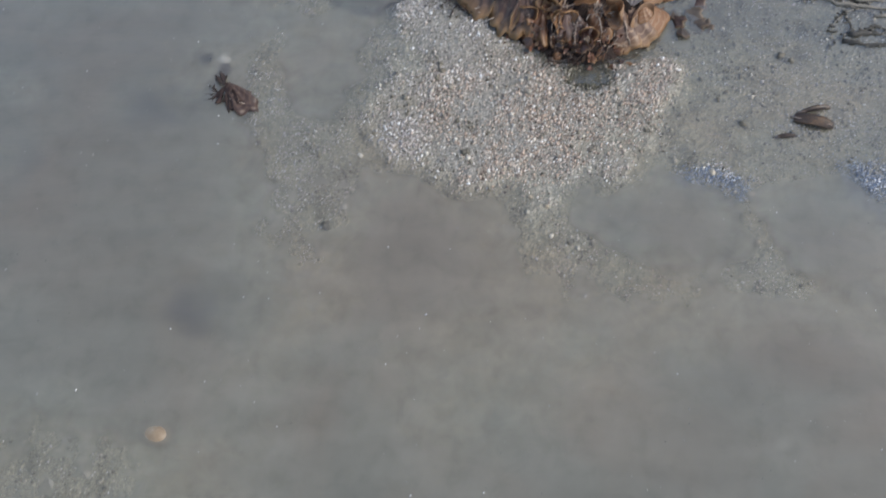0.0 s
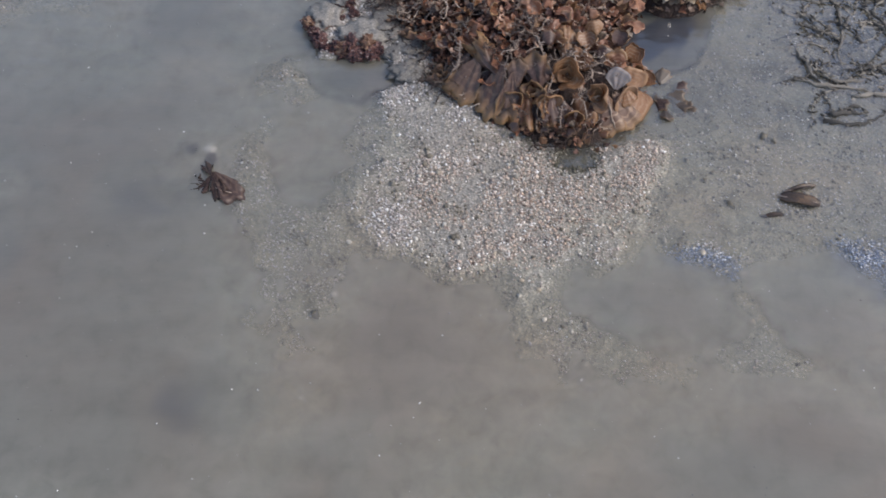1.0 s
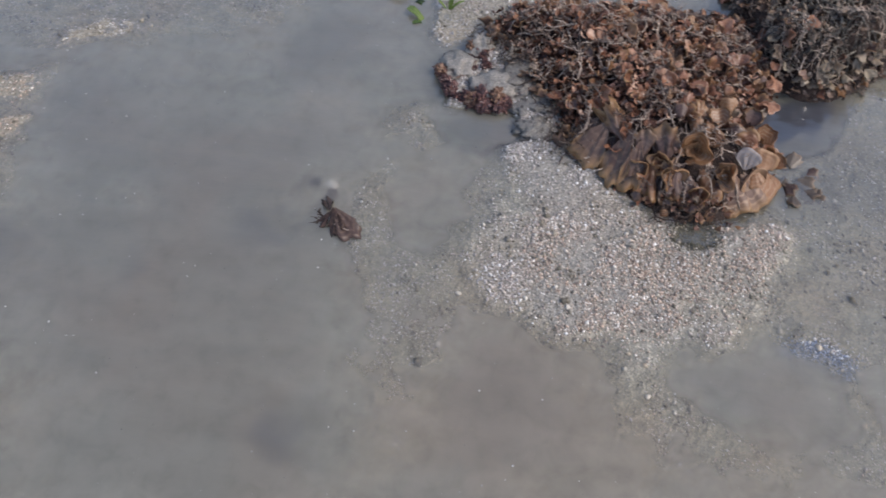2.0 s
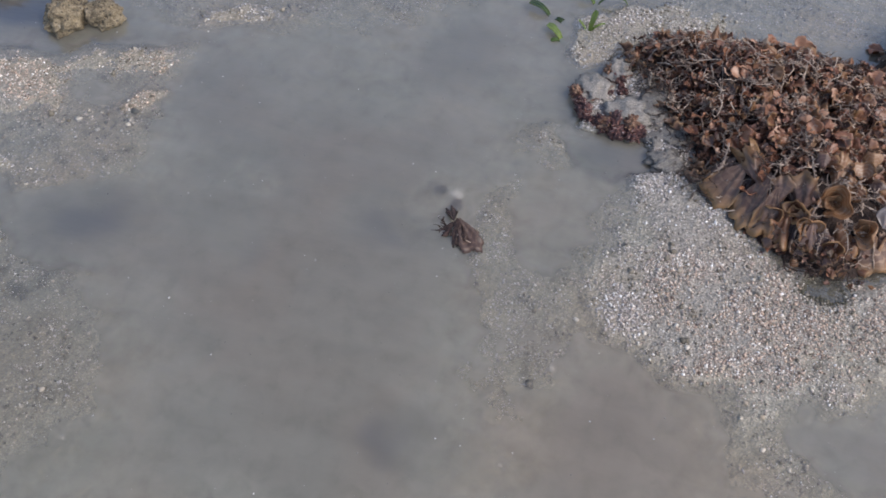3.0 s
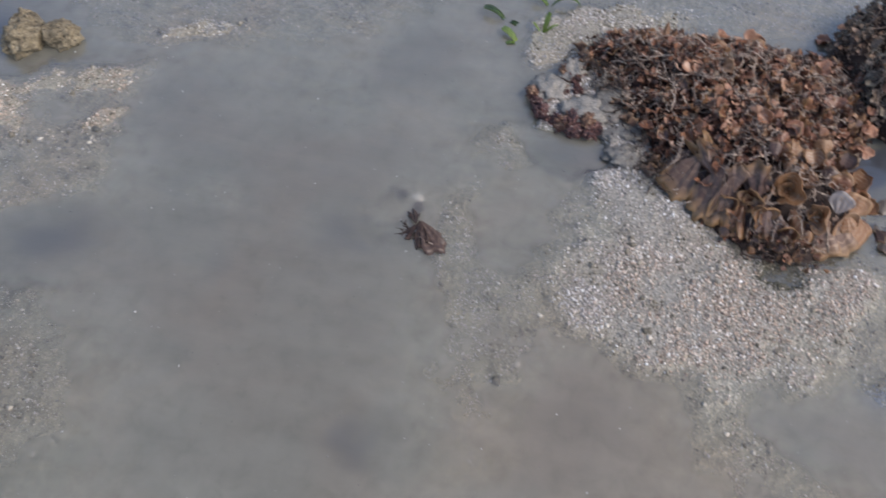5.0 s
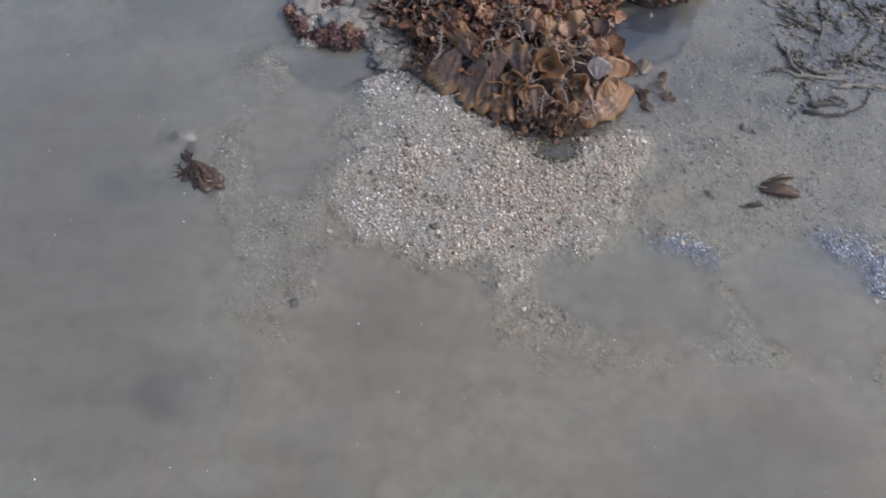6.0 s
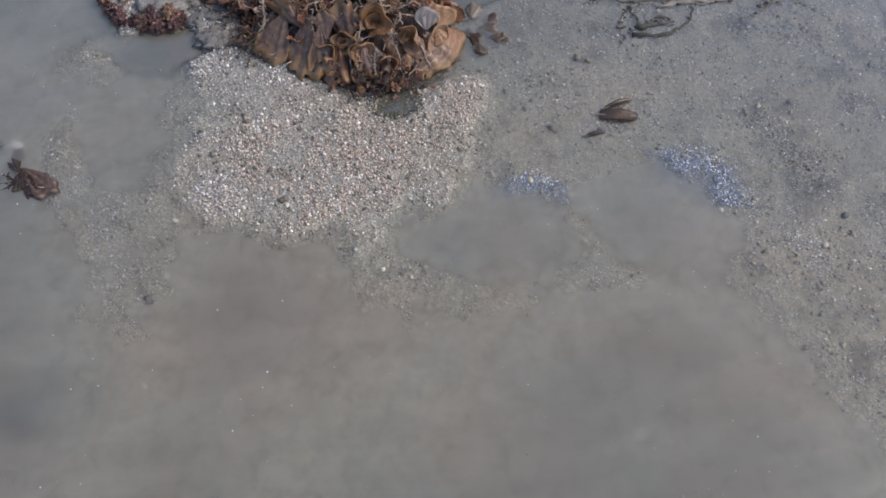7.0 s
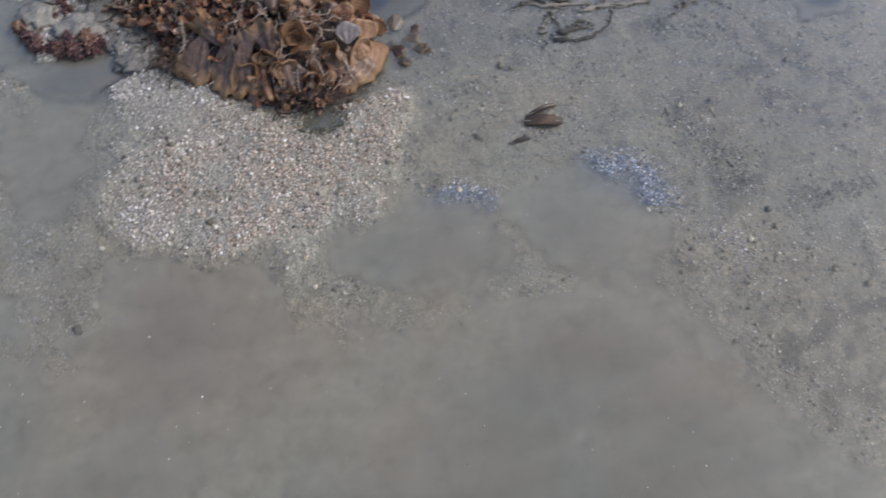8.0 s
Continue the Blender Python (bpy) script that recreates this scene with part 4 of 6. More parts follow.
AMBER_FANS = fan_set(AMBER, 200, (0.040, 0.044, 0.036, 0.048))
DULL_FANS = fan_set(DULL, 300, (0.034, 0.038, 0.030, 0.042))
MAUVE_FANS = fan_set(MAUVE, 400, (0.032, 0.036, 0.028, 0.040))
heap_fans(MAIN, heap, 400, 61, BROWN_FANS + BROWN_FANS + MAUVE_FANS + DULL_FANS[:2] + AMBER_FANS[:3], 0.34, 0.82)
heap_stems(MAIN, heap, 110, 71, STEMS, 0.04, 0.12)
heap_stems(MAIN, heap, 130, 81, PALE_STEMS, 0.05, 0.16)


def big_fan(owner, mesh, x, y, z, yaw, lean, spin, scale):
    o = owner.location
    ob = place("frond", mesh, None, owner)
    ob.matrix_basis = aim(x - o.x, y - o.y, z - o.z, yaw, lean, spin, scale)


def fan_between(owner, material, foot, rim, out, wrap, half, roll, seed, torn=0.06, pleat=0.0, steps=22, rings=9, widen=1.0, calm=0.45):
    """A fan whose blade runs from its foot to the middle of its rim, with its convex side turned towards out."""
    foot, rim, out = Vector(foot), Vector(rim), Vector(out)
    m = (rim - foot).normalized()
    n = (out - out.dot(m) * m).normalized()
    h = radians(half)
    z = math.cos(h) * m - math.sin(h) * n
    y = -(math.sin(h) * m + math.cos(h) * n)
    x = y.cross(z)
    mesh = fan_mesh("frond", (rim - foot).length, wrap, half, roll, seed, material, steps, rings, torn, pleat, calm)
    ob = place("frond", mesh, None, owner)
    ob.matrix_basis = Matrix.Translation(foot - owner.location) @ Matrix((x * widen, y, z)).transposed().to_4x4()


def funnel(owner, material, mouth, axis, depth, half, seed, back=(0, 0, 1), nested=1, wrap=335, roll=0.8):
    """Fronds rolled into a funnel that opens along axis, with smaller ones inside it."""
    mouth, axis = Vector(mouth), Vector(axis).normalized()
    side = (Vector(back) - Vector(back).dot(axis) * axis).normalized()
    for k in range(nested + 1):
        d = depth * (1 - 0.28 * k)
        h = radians(half * (1 - 0.22 * k))
        foot = mouth - axis * depth * (1.0 - 0.05 * k)
        rim = foot + (axis * math.cos(h) + side * math.sin(h)) * d / math.cos(h)
        fan_between(owner, material, foot, rim, side, wrap - 45 * k, math.degrees(h), roll, seed + 50 * k, 0.12, 0.02, 24, 9, 1.0, 1.3)
        side = Matrix.Rotation(2.0, 3, axis) @ side


VIEW = Vector((-0.14, -0.66, 0.74))
BANDED = frond_material("banded_fan_weed", [(0.15, (0.085, 0.050, 0.036)), (0.5, (0.170, 0.104, 0.074)), (0.95, (0.29, 0.200, 0.150))], 0.62, 0.22, 0.75)
HEMMED = frond_material("mauve_fan_weed_with_tan_hem", [(0.15, (0.046, 0.026, 0.021)), (0.5, (0.091, 0.054, 0.042)), (0.95, (0.156, 0.100, 0.074))], 0.16, 0.12, 0.85)
PALE_FAN = frond_material("pale_grey_fan_weed", [(0.15, (0.18, 0.155, 0.15)), (0.5, (0.27, 0.24, 0.235)), (0.95, (0.36, 0.33, 0.32))], 0.30, 0.35)

# skirts hanging over the sand on the near flank
for material, foot, rim, wrap, half, seed, torn, pleat, widen in (
        (DARK_MAUVE, (0.078, 1.246, 0.050), (0.044, 1.206, 0.006), 140, 34, 10, 0.10, 0.010, 1.0),
        (DARK_MAUVE, (0.104, 1.232, 0.050), (0.076, 1.184, 0.006), 120, 30, 14, 0.16, 0.020, 1.0),
        (DARK_MAUVE, (0.128, 1.220, 0.046), (0.108, 1.174, 0.008), 110, 30, 15, 0.20, 0.020, 1.0),
        (RUSSET, (0.134, 1.208, 0.048), (0.126, 1.154, 0.006), 120, 38, 17, 0.16, 0.010, 0.9),
        (DARK_MAUVE, (0.150, 1.200, 0.046), (0.152, 1.150, 0.010), 120, 34, 19, 0.22, 0.030, 0.8),
        (MAUVE, (0.030, 1.262, 0.046), (0.014, 1.226, 0.014), 120, 40, 20, 0.25, 0.030, 0.7),
        (MAUVE, (0.152, 1.194, 0.044), (0.140, 1.238, 0.086), 170, 30, 21, 0.10, 0.006, 1.1),
        (DARK_MAUVE, (0.118, 1.204, 0.040), (0.112, 1.232, 0.076), 150, 34, 22, 0.15, 0.020, 1.0),
        (MAUVE, (0.168, 1.184, 0.036), (0.152, 1.190, 0.062), 150, 40, 23, 0.20, 0.020, 1.0)):
    fan_between(heap, material, foot, rim, (-0.35, -0.62, 0.70), wrap, half, 0.0, seed, torn, pleat, 30, 12, widen, 1.1)
# branching stalks draped over the skirts
rnd = random.Random(36)
for x, y, z, way, length in ((0.070, 1.262, 0.082, -0.9, 0.060), (0.146, 1.268, 0.092, -0.8, 0.085), (0.030, 1.280, 0.066, -1.1, 0.060), (0.104, 1.240, 0.078, -1.9, 0.045), (0.190, 1.176, 0.052, -1.6, 0.040)):
    p, pts = Vector((x, y, z)), []
    for k in range(12):
        pts.append(p - heap.location)
        way += rnd.uniform(-0.45, 0.45)
        p = p + Vector((math.cos(way), math.sin(way), -0.62 + rnd.uniform(-0.3, 0.3))) * length / 13
    bm = bmesh.new()
    knotted(bm, pts, rnd.uniform(0.0009, 0.0015), rnd, 3, 0.010)
    part("stem", bm, STEMS, heap)
# a long rolled frond and curled ones above
fan_between(heap, RUSSET, (0.106, 1.202, 0.048), (0.050, 1.274, 0.082), VIEW, 280, 8, 0.0, 11, 0.30, 0.03, 18, 12, 1.0, 1.5)
fan_between(heap, MAUVE, (0.092, 1.216, 0.052), (0.060, 1.258, 0.074), VIEW, 250, 13, 0.0, 12, 0.30, 0.04, 18, 9, 1.0, 1.5)
fan_between(heap, TAN_FAN, (0.192, 1.238, 0.056), (0.190, 1.296, 0.090), VIEW, 200, 20, 0.5, 24, 0.10, 0.04)
fan_between(heap, AMBER, (0.204, 1.226, 0.058), (0.208, 1.262, 0.086), VIEW, 220, 28, 0.6, 25, 0.10, 0.04)
# funnels and fans of the toe
funnel(heap, AMBER, (0.189, 1.204, 0.076), (-0.22, -0.70, 0.68), 0.028, 46, 60, (0.5, 0.3, 0.5), 2, 340, 0.25)
funnel(heap, RUSSET, (0.140, 1.186, 0.056), (-0.45, -0.60, 0.62), 0.026, 42, 63, (0.5, 0.3, 0.5), 1, 300, 0.3)
funnel(heap, TAN_FAN, (0.170, 1.168, 0.046), (0.10, -0.75, 0.58), 0.024, 44, 64, (-0.5, 0.3, 0.5), 1, 310, 0.35)
funnel(heap, RUSSET, (0.112, 1.184, 0.036), (-0.30, -0.82, 0.40), 0.024, 40, 65, (0.2, 0.4, 0.7), 0, 280, 0.2)
funnel(heap, RUSSET, (0.204, 1.150, 0.036), (-0.15, -0.80, 0.50), 0.020, 42, 66, (0.4, 0.3, 0.6), 0, 300, 0.3)
funnel(heap, AMBER, (0.233, 1.172, 0.068), (-0.55, -0.62, 0.56), 0.026, 44, 61, (0.6, 0.0, 0.6), 1, 340, 0.4)


def leaf_disc(owner, material, foot, rim, face, wrap, seed, ripple=0.003, ragged=0.02):
    """A nearly flat round frond from its foot to its rim, turned to face a direction."""
    foot, rim, face = Vector(foot), Vector(rim), Vector(face)
    x = (rim - foot).normalized()
    z = (face - face.dot(x) * x).normalized()
    ob = place("frond", flat_fan((rim - foot).length, wrap, seed, material, 22, 7, ripple, ragged), None, owner)
    ob.matrix_basis = Matrix.Translation(foot - owner.location) @ Matrix((x, z.cross(x), z)).transposed().to_4x4()


# wide flat skirts with a tan hem, spread over the near flank
for k, (foot, rim, face, wrap) in enumerate((((0.066, 1.256, 0.066), (0.024, 1.206, 0.010), (-0.30, -0.55, 0.78), 54), ((0.100, 1.240, 0.074), (0.070, 1.176, 0.010), (-0.45, -0.50, 0.74), 44),
                                             ((0.112, 1.226, 0.066), (0.104, 1.166, 0.010), (0.15, -0.62, 0.77), 42),
                                             ((0.048, 1.268, 0.056), (0.012, 1.230, 0.012), (-0.50, -0.40, 0.76), 46))):
    leaf_disc(heap, HEMMED, foot, rim, face, wrap, 640 + k, 0.009, 0.14)
leaf_disc(heap, PALE_FAN, (0.267, 1.200, 0.050), (0.271, 1.222, 0.076), VIEW, 95, 13, 0.006)
leaf_disc(heap, TAN_FAN, (0.288, 1.214, 0.040), (0.304, 1.236, 0.060), VIEW + Vector((0.3, 0, 0)), 110, 26, 0.006)
leaf_disc(heap, RUSSET, (0.272, 1.240, 0.052), (0.264, 1.262, 0.072), VIEW, 110, 27, 0.006)
fan_between(heap, TAN_FAN, (0.280, 1.204, 0.056), (0.288, 1.176, 0.036), VIEW, 150, 40, 0.6, 28, 0.05, 0.02)
funnel(heap, AMBER, (0.286, 1.184, 0.046), (0.25, -0.70, 0.60), 0.022, 46, 62, (-0.4, 0.2, 0.5), 1, 320, 0.3)
fan_between(heap, BANDED, (0.244, 1.192, 0.062), (0.270, 1.146, 0.006), (0.05, -0.70, 0.70), 120, 36, 0.15, 29, 0.04, 0.006, 26, 10, 0.95, 0.4)
fan_between(heap, BANDED, (0.262, 1.196, 0.056), (0.303, 1.160, 0.006), (0.30, -0.65, 0.70), 120, 38, 0.3, 30, 0.04, 0.006, 26, 10, 0.95, 0.4)
fan_between(heap, TAN_FAN, (0.284, 1.206, 0.044), (0.328, 1.182, 0.006), (0.60, -0.45, 0.66), 150, 44, 0.8, 31, 0.02, 0.0)
fan_between(heap, TAN_FAN, (0.296, 1.216, 0.036), (0.336, 1.208, 0.004), (0.80, -0.20, 0.6), 140, 44, 0.8, 35, 0.02, 0.0)
fan_between(heap, TAN_FAN, (0.202, 1.190, 0.060), (0.230, 1.146, 0.012), (-0.30, -0.70, 0.66), 125, 38, 0.3, 32, 0.03, 0.0, 22, 9, 0.8, 0.25)
fan_between(heap, MAUVE, (0.186, 1.184, 0.052), (0.190, 1.142, 0.014), (-0.20, -0.70, 0.66), 120, 40, 0.0, 33, 0.2, 0.04)
fan_between(heap, MAUVE, (0.170, 1.190, 0.052), (0.172, 1.150, 0.020), (-0.20, -0.70, 0.66), 120, 40, 0.0, 36, 0.2, 0.04)
for x, y, z, dx, dy, dz, seed in ((0.226, 1.262, 0.070, -0.004, 0.030, 0.016, 1), (0.246, 1.246, 0.060, 0.008, 0.026, 0.018, 2), (0.290, 1.268, 0.040, 0.020, 0.018, 0.022, 3), (0.216, 1.226, 0.062, 0.010, 0.024, 0.020, 4),
                                  (0.270, 1.290, 0.050, 0.014, 0.020, 0.022, 5), (0.240, 1.296, 0.066, -0.010, 0.022, 0.018, 6), (0.310, 1.240, 0.022, 0.022, 0.012, 0.016, 7), (0.168, 1.262, 0.078, -0.012, 0.022, 0.014, 8)):
    fan_between(heap, (AMBER, TAN_FAN, MAUVE)[seed % 3], (x, y, z), (x + dx, y + dy, z + dz), (-VIEW if seed % 2 else VIEW), 190, 46, 0.5, 200 + seed, 0.12, 0.03, 16, 7)
# larger warm-coloured fronds on the crown and the far flank
rnd = random.Random(27)
for k in range(95):
    x, y = rnd.uniform(0.02, 0.315), rnd.uniform(1.26, 1.50)
    if inside(MAIN.outline, np.array([x]), np.array([y]))[0] < 0.006:
        continue
    z = float(MAIN.height(np.array([x]), np.array([y]))[0]) + rnd.uniform(-0.004, 0.006)
    size, way = rnd.uniform(0.014, 0.028), rnd.uniform(0, 6.28)
    lift = rnd.uniform(0.2, 1.0)
    tip = Vector((math.cos(way), math.sin(way), lift)).normalized() * size
    fan_between(heap, (RUSSET, TAN_FAN, AMBER, FROND, RUSSET, MAUVE, FROND)[k % 7], (x, y, z), (x + tip.x, y + tip.y, z + tip.z), VIEW if k % 3 else -VIEW, rnd.uniform(110, 210), rnd.uniform(30, 58), rnd.uniform(0, 0.6), 300 + k, 0.16, 0.03, 12, 6, 1.0, 0.9)
rnd = random.Random(58)
for k in range(64):
    x, y = rnd.uniform(0.145, 0.240), rnd.uniform(1.118, 1.190)
    way, p, pts = rnd.uniform(0, 6.28), Vector((x - 0.09, y - 1.33, rnd.uniform(0.006, 0.026))), []
    for i in range(6):
        pts.append(p)
        way += rnd.uniform(-0.9, 0.9)
        p = p + Vector((math.cos(way), math.sin(way), rnd.uniform(-0.5, 0.6))) * 0.006
    bm = bmesh.new()
    knotted(bm, pts, rnd.uniform(0.0007, 0.0014), rnd, 1, 0.006)
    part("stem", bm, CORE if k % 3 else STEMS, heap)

# torn scraps hanging from the toe
rnd = random.Random(77)
for k in range(26):
    x = rnd.uniform(0.110, 0.262)
    y = 1.166 - 0.25 * (x - 0.110) + rnd.uniform(-0.014, 0.020)
    drop = Vector((rnd.uniform(-0.8, 0.8), rnd.uniform(-1.0, -0.2), rnd.uniform(-0.9, 0.3))).normalized() * rnd.uniform(0.010, 0.020)
    z = rnd.uniform(0.014, 0.034)
    fan_between(heap, (RUSSET, DARK_MAUVE, AMBER, DARK_MAUVE, TAN_FAN)[k % 5], (x, y, z), (x + drop.x, y + drop.y, max(0.005, z + drop.z)), VIEW if k % 2 else -VIEW, rnd.uniform(90, 190), rnd.uniform(20, 45), 0.2, 700 + k, 0.35, 0.05, 10, 5)

for x, y, yaw, lean, s in ((-0.150, 1.500, 120, 20, 0.9), (-0.125, 1.522, 60, 10, 1.1), (-0.050, 1.540, 90, 15, 0.9), (-0.010, 1.545, 120, 0, 1.2), (0.070, 1.550, 40, 10, 0.9), (0.120, 1.545, 90, 20, 1.0)):
    big_fan(heap, BROWN_FANS[int(100 * s) % 8], x, y, 0.020, yaw, lean, 30 * s * 10, 0.55 * s)

# dark fringe of loose stalks and scraps trailing off the flank beside the rock
rnd = random.Random(63)
FRINGE = ((-0.168, 1.470), (-0.130, 1.436), (-0.096, 1.386), (-0.052, 1.326), (-0.014, 1.262), (0.012, 1.220))
for k in range(110):
    i = rnd.randrange(5)
    t = rnd.random()
    (ax, ay), (bx, by) = FRINGE[i], FRINGE[i + 1]
    x, y = ax + (bx - ax) * t + rnd.uniform(-0.008, 0.014), ay + (by - ay) * t + rnd.uniform(-0.008, 0.014)
    way, p, pts = rnd.uniform(0, 6.28), Vector((x, y, rnd.uniform(0.010, 0.034))), []
    for _ in range(7):
        pts.append(p - heap.location)
        way += rnd.uniform(-0.9, 0.9)
        p = p + Vector((math.cos(way), math.sin(way), rnd.uniform(-0.4, 0.4))) * 0.006
    bm = bmesh.new()
    knotted(bm, pts, rnd.uniform(0.0006, 0.0012), rnd, 2, 0.007)
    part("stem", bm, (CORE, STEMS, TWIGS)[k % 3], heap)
    if k % 4 == 1:
        fan_between(heap, (DARK_MAUVE, DARK_MAUVE, MAUVE)[k % 3], (x, y, 0.006), (x + rnd.uniform(-0.012, 0.004), y + rnd.uniform(-0.006, 0.012), rnd.uniform(0.014, 0.032)), VIEW, 150, 40, 0.0, 500 + k, 0.3, 0.04, 8, 4, 1.0, 1.0)

BACK = Heap([(0.225, 1.560), (0.300, 1.430), (0.355, 1.392), (0.410, 1.398), (0.475, 1.450), (0.535, 1.530), (0.590, 1.630), (0.540, 1.740), (0.380, 1.760), (0.270, 1.680)], 0.085, 0.07, 43)
heap_2 = base("seaweed_heap", 0.42, 1.58, 0.0, "darker heap of tangled brown weed standing in shallow water", "seaweed")
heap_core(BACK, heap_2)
TIP_STEMS = surface("cream_weed_tips", [(0.2, (0.16, 0.115, 0.080)), (0.5, (0.29, 0.225, 0.165)), (0.8, (0.43, 0.36, 0.28))], 80, 500, 0.55, 0.5, 0.001, "object")
DARK_SCRAPS = surface("dark_weed_scraps", [(0.05, (0.028, 0.021, 0.020)), (0.45, (0.105, 0.072, 0.056)), (0.75, (0.225, 0.152, 0.108)), (1.0, (0.40, 0.305, 0.225))], 60, 500, 0.5, 0.4, 0.001, "island")
heap_scraps(BACK, heap_2, 2000, 52, 0.003, 0.0085, DARK_SCRAPS)
heap_fans(BACK, heap_2, 56, 62, DULL_FANS + MAUVE_FANS + BROWN_FANS[:4], 0.40, 0.8)
for x, y, z, s in ((0.447, 1.476, 0.026, 0.9), (0.462, 1.486, 0.030, 0.8), (0.408, 1.458, 0.036, 0.8), (0.422, 1.440, 0.018, 0.7), (0.472, 1.506, 0.030, 0.8)):
    big_fan(heap_2, AMBER_FANS[int(10 * s) % 4], x, y, z, -80, 60, 100 * s, s)
heap_stems(BACK, heap_2, 90, 72, TWIGS, 0.06, 0.15)
heap_stems(BACK, heap_2, 44, 82, PALE_STEMS, 0.08, 0.20)
# bare stalks and strings of pale tips hanging down the near flank
rnd = random.Random(19)
for k in range(44):
    t = rnd.random()
    x, y = 0.315 + 0.24 * t, 1.475 + 0.17 * t * t + rnd.uniform(0.0, 0.05)
    p, pts = Vector((x, y, float(BACK.height(np.array([x]), np.array([y]))[0]) + 0.008)), []
    for i in range(9):
        pts.append(p - heap_2.location)
        p = p + Vector((rnd.uniform(-0.008, 0.008), -0.011 * rnd.uniform(0.6, 1.2), -0.0085 * rnd.uniform(0.3, 1.5)))
        p.z = max(p.z, 0.004)
    bm = bmesh.new()
    thick = k % 4 == 0
    knotted(bm, pts, rnd.uniform(0.0022, 0.0034) if thick else rnd.uniform(0.0009, 0.0018), rnd, 5 if thick else 3, 0.011)
    part("stem", bm, TIP_STEMS if thick else (PALE_STEMS, TWIGS, STEMS)[k % 3], heap_2)

TIP = frond_material("pale_weed_tips", [(0.15, (0.15, 0.115, 0.080)), (0.5, (0.27, 0.215, 0.155)), (0.95, (0.42, 0.36, 0.27))], 0.3)
TIPS = [fan_mesh("frond", 0.034, 150, 42, 0.3, 40 + k, TIP, 12, 6, 0.22) for k in range(3)]
rnd = random.Random(91)
for x, y in ((0.330, 1.445), (0.352, 1.432), (0.375, 1.425), (0.400, 1.425), (0.418, 1.435), (0.440, 1.455), (0.465, 1.478), (0.490, 1.500), (0.360, 1.455), (0.425, 1.460), (0.310, 1.470), (0.520, 1.530)):
    big_fan(heap_2, TIPS[rnd.randrange(3)], x, y, rnd.uniform(0.028, 0.050), rnd.uniform(-130, -60), rnd.uniform(110, 150), rnd.uniform(-130, -50), rnd.uniform(0.5, 0.8))
    for k in range(2):
        big_fan(heap_2, TIPS[rnd.randrange(3)], x + 0.006 * k + rnd.uniform(-0.012, 0.012), y + 0.014 * k + rnd.uniform(-0.006, 0.006), 0.046 + 0.020 * k + rnd.uniform(-0.006, 0.006), rnd.uniform(-150, -40), rnd.uniform(60, 150), rnd.uniform(-150, 150), rnd.uniform(0.45, 0.85))

for x, y in ((0.288, 1.335), (0.300, 1.360), (0.306, 1.390), (0.308, 1.418), (0.300, 1.446), (0.292, 1.470), (0.282, 1.496), (0.270, 1.522), (0.312, 1.404), (0.296, 1.380)):
    big_fan(heap, (DULL_FANS + BROWN_FANS)[rnd.randrange(8)], x, y, rnd.uniform(0.030, 0.048), rnd.uniform(-80, 30), rnd.uniform(10, 60), rnd.uniform(0, 180), rnd.uniform(0.4, 0.65))
for x, y in ((0.318, 1.452), (0.310, 1.478), (0.300, 1.502), (0.334, 1.436), (0.296, 1.530), (0.330, 1.470), (0.345, 1.450)):
    big_fan(heap_2, (DULL_FANS + TIPS)[rnd.randrange(7)], x, y, rnd.uniform(0.045, 0.065), rnd.uniform(-150, -60), rnd.uniform(10, 60), rnd.uniform(0, 180), rnd.uniform(0.5, 0.85))

PALE_AMBER = frond_material("pale_amber_fan_weed", [(0.15, (0.15, 0.086, 0.045)), (0.45, (0.27, 0.170, 0.095)), (0.75, (0.40, 0.285, 0.180)), (0.98, (0.52, 0.42, 0.31))], 0.50, 0.40)
SIDE = Heap([(0.58, 1.565), (0.60, 1.525), (0.66, 1.520), (0.71, 1.56), (0.69, 1.63), (0.61, 1.64)], 0.025, 0.05, 45)
tuft = base("seaweed_tuft", 0.64, 1.57, 0.0, "small tuft of pale amber fan weed rolled into funnels", "seaweed")
heap_core(SIDE, tuft)
heap_fans(SIDE, tuft, 10, 63, DULL_FANS, 0.6, 0.9)
for k, (x, y, z, ax) in enumerate(((0.606, 1.556, 0.026, -0.15), (0.640, 1.552, 0.034, 0.0), (0.672, 1.560, 0.032, 0.2), (0.652, 1.590, 0.046, 0.1), (0.618, 1.590, 0.040, -0.2))):
    funnel(tuft, PALE_AMBER, (x, y, z), (ax, -0.74, 0.60), 0.021, 44, 160 + k, (0.2, 0.4, 0.8), 0, 300, 0.3)
for x, y, dx, seed in ((0.596, 1.552, -0.014, 1), (0.630, 1.540, 0.0, 2), (0.664, 1.542, 0.010, 3), (0.690, 1.556, 0.020, 4)):
    fan_between(tuft, PALE_AMBER, (x, y + 0.020, 0.030), (x + dx, y - 0.016, 0.000), (0, -0.7, 0.7), 130, 40, 0.3, 170 + seed, 0.05)

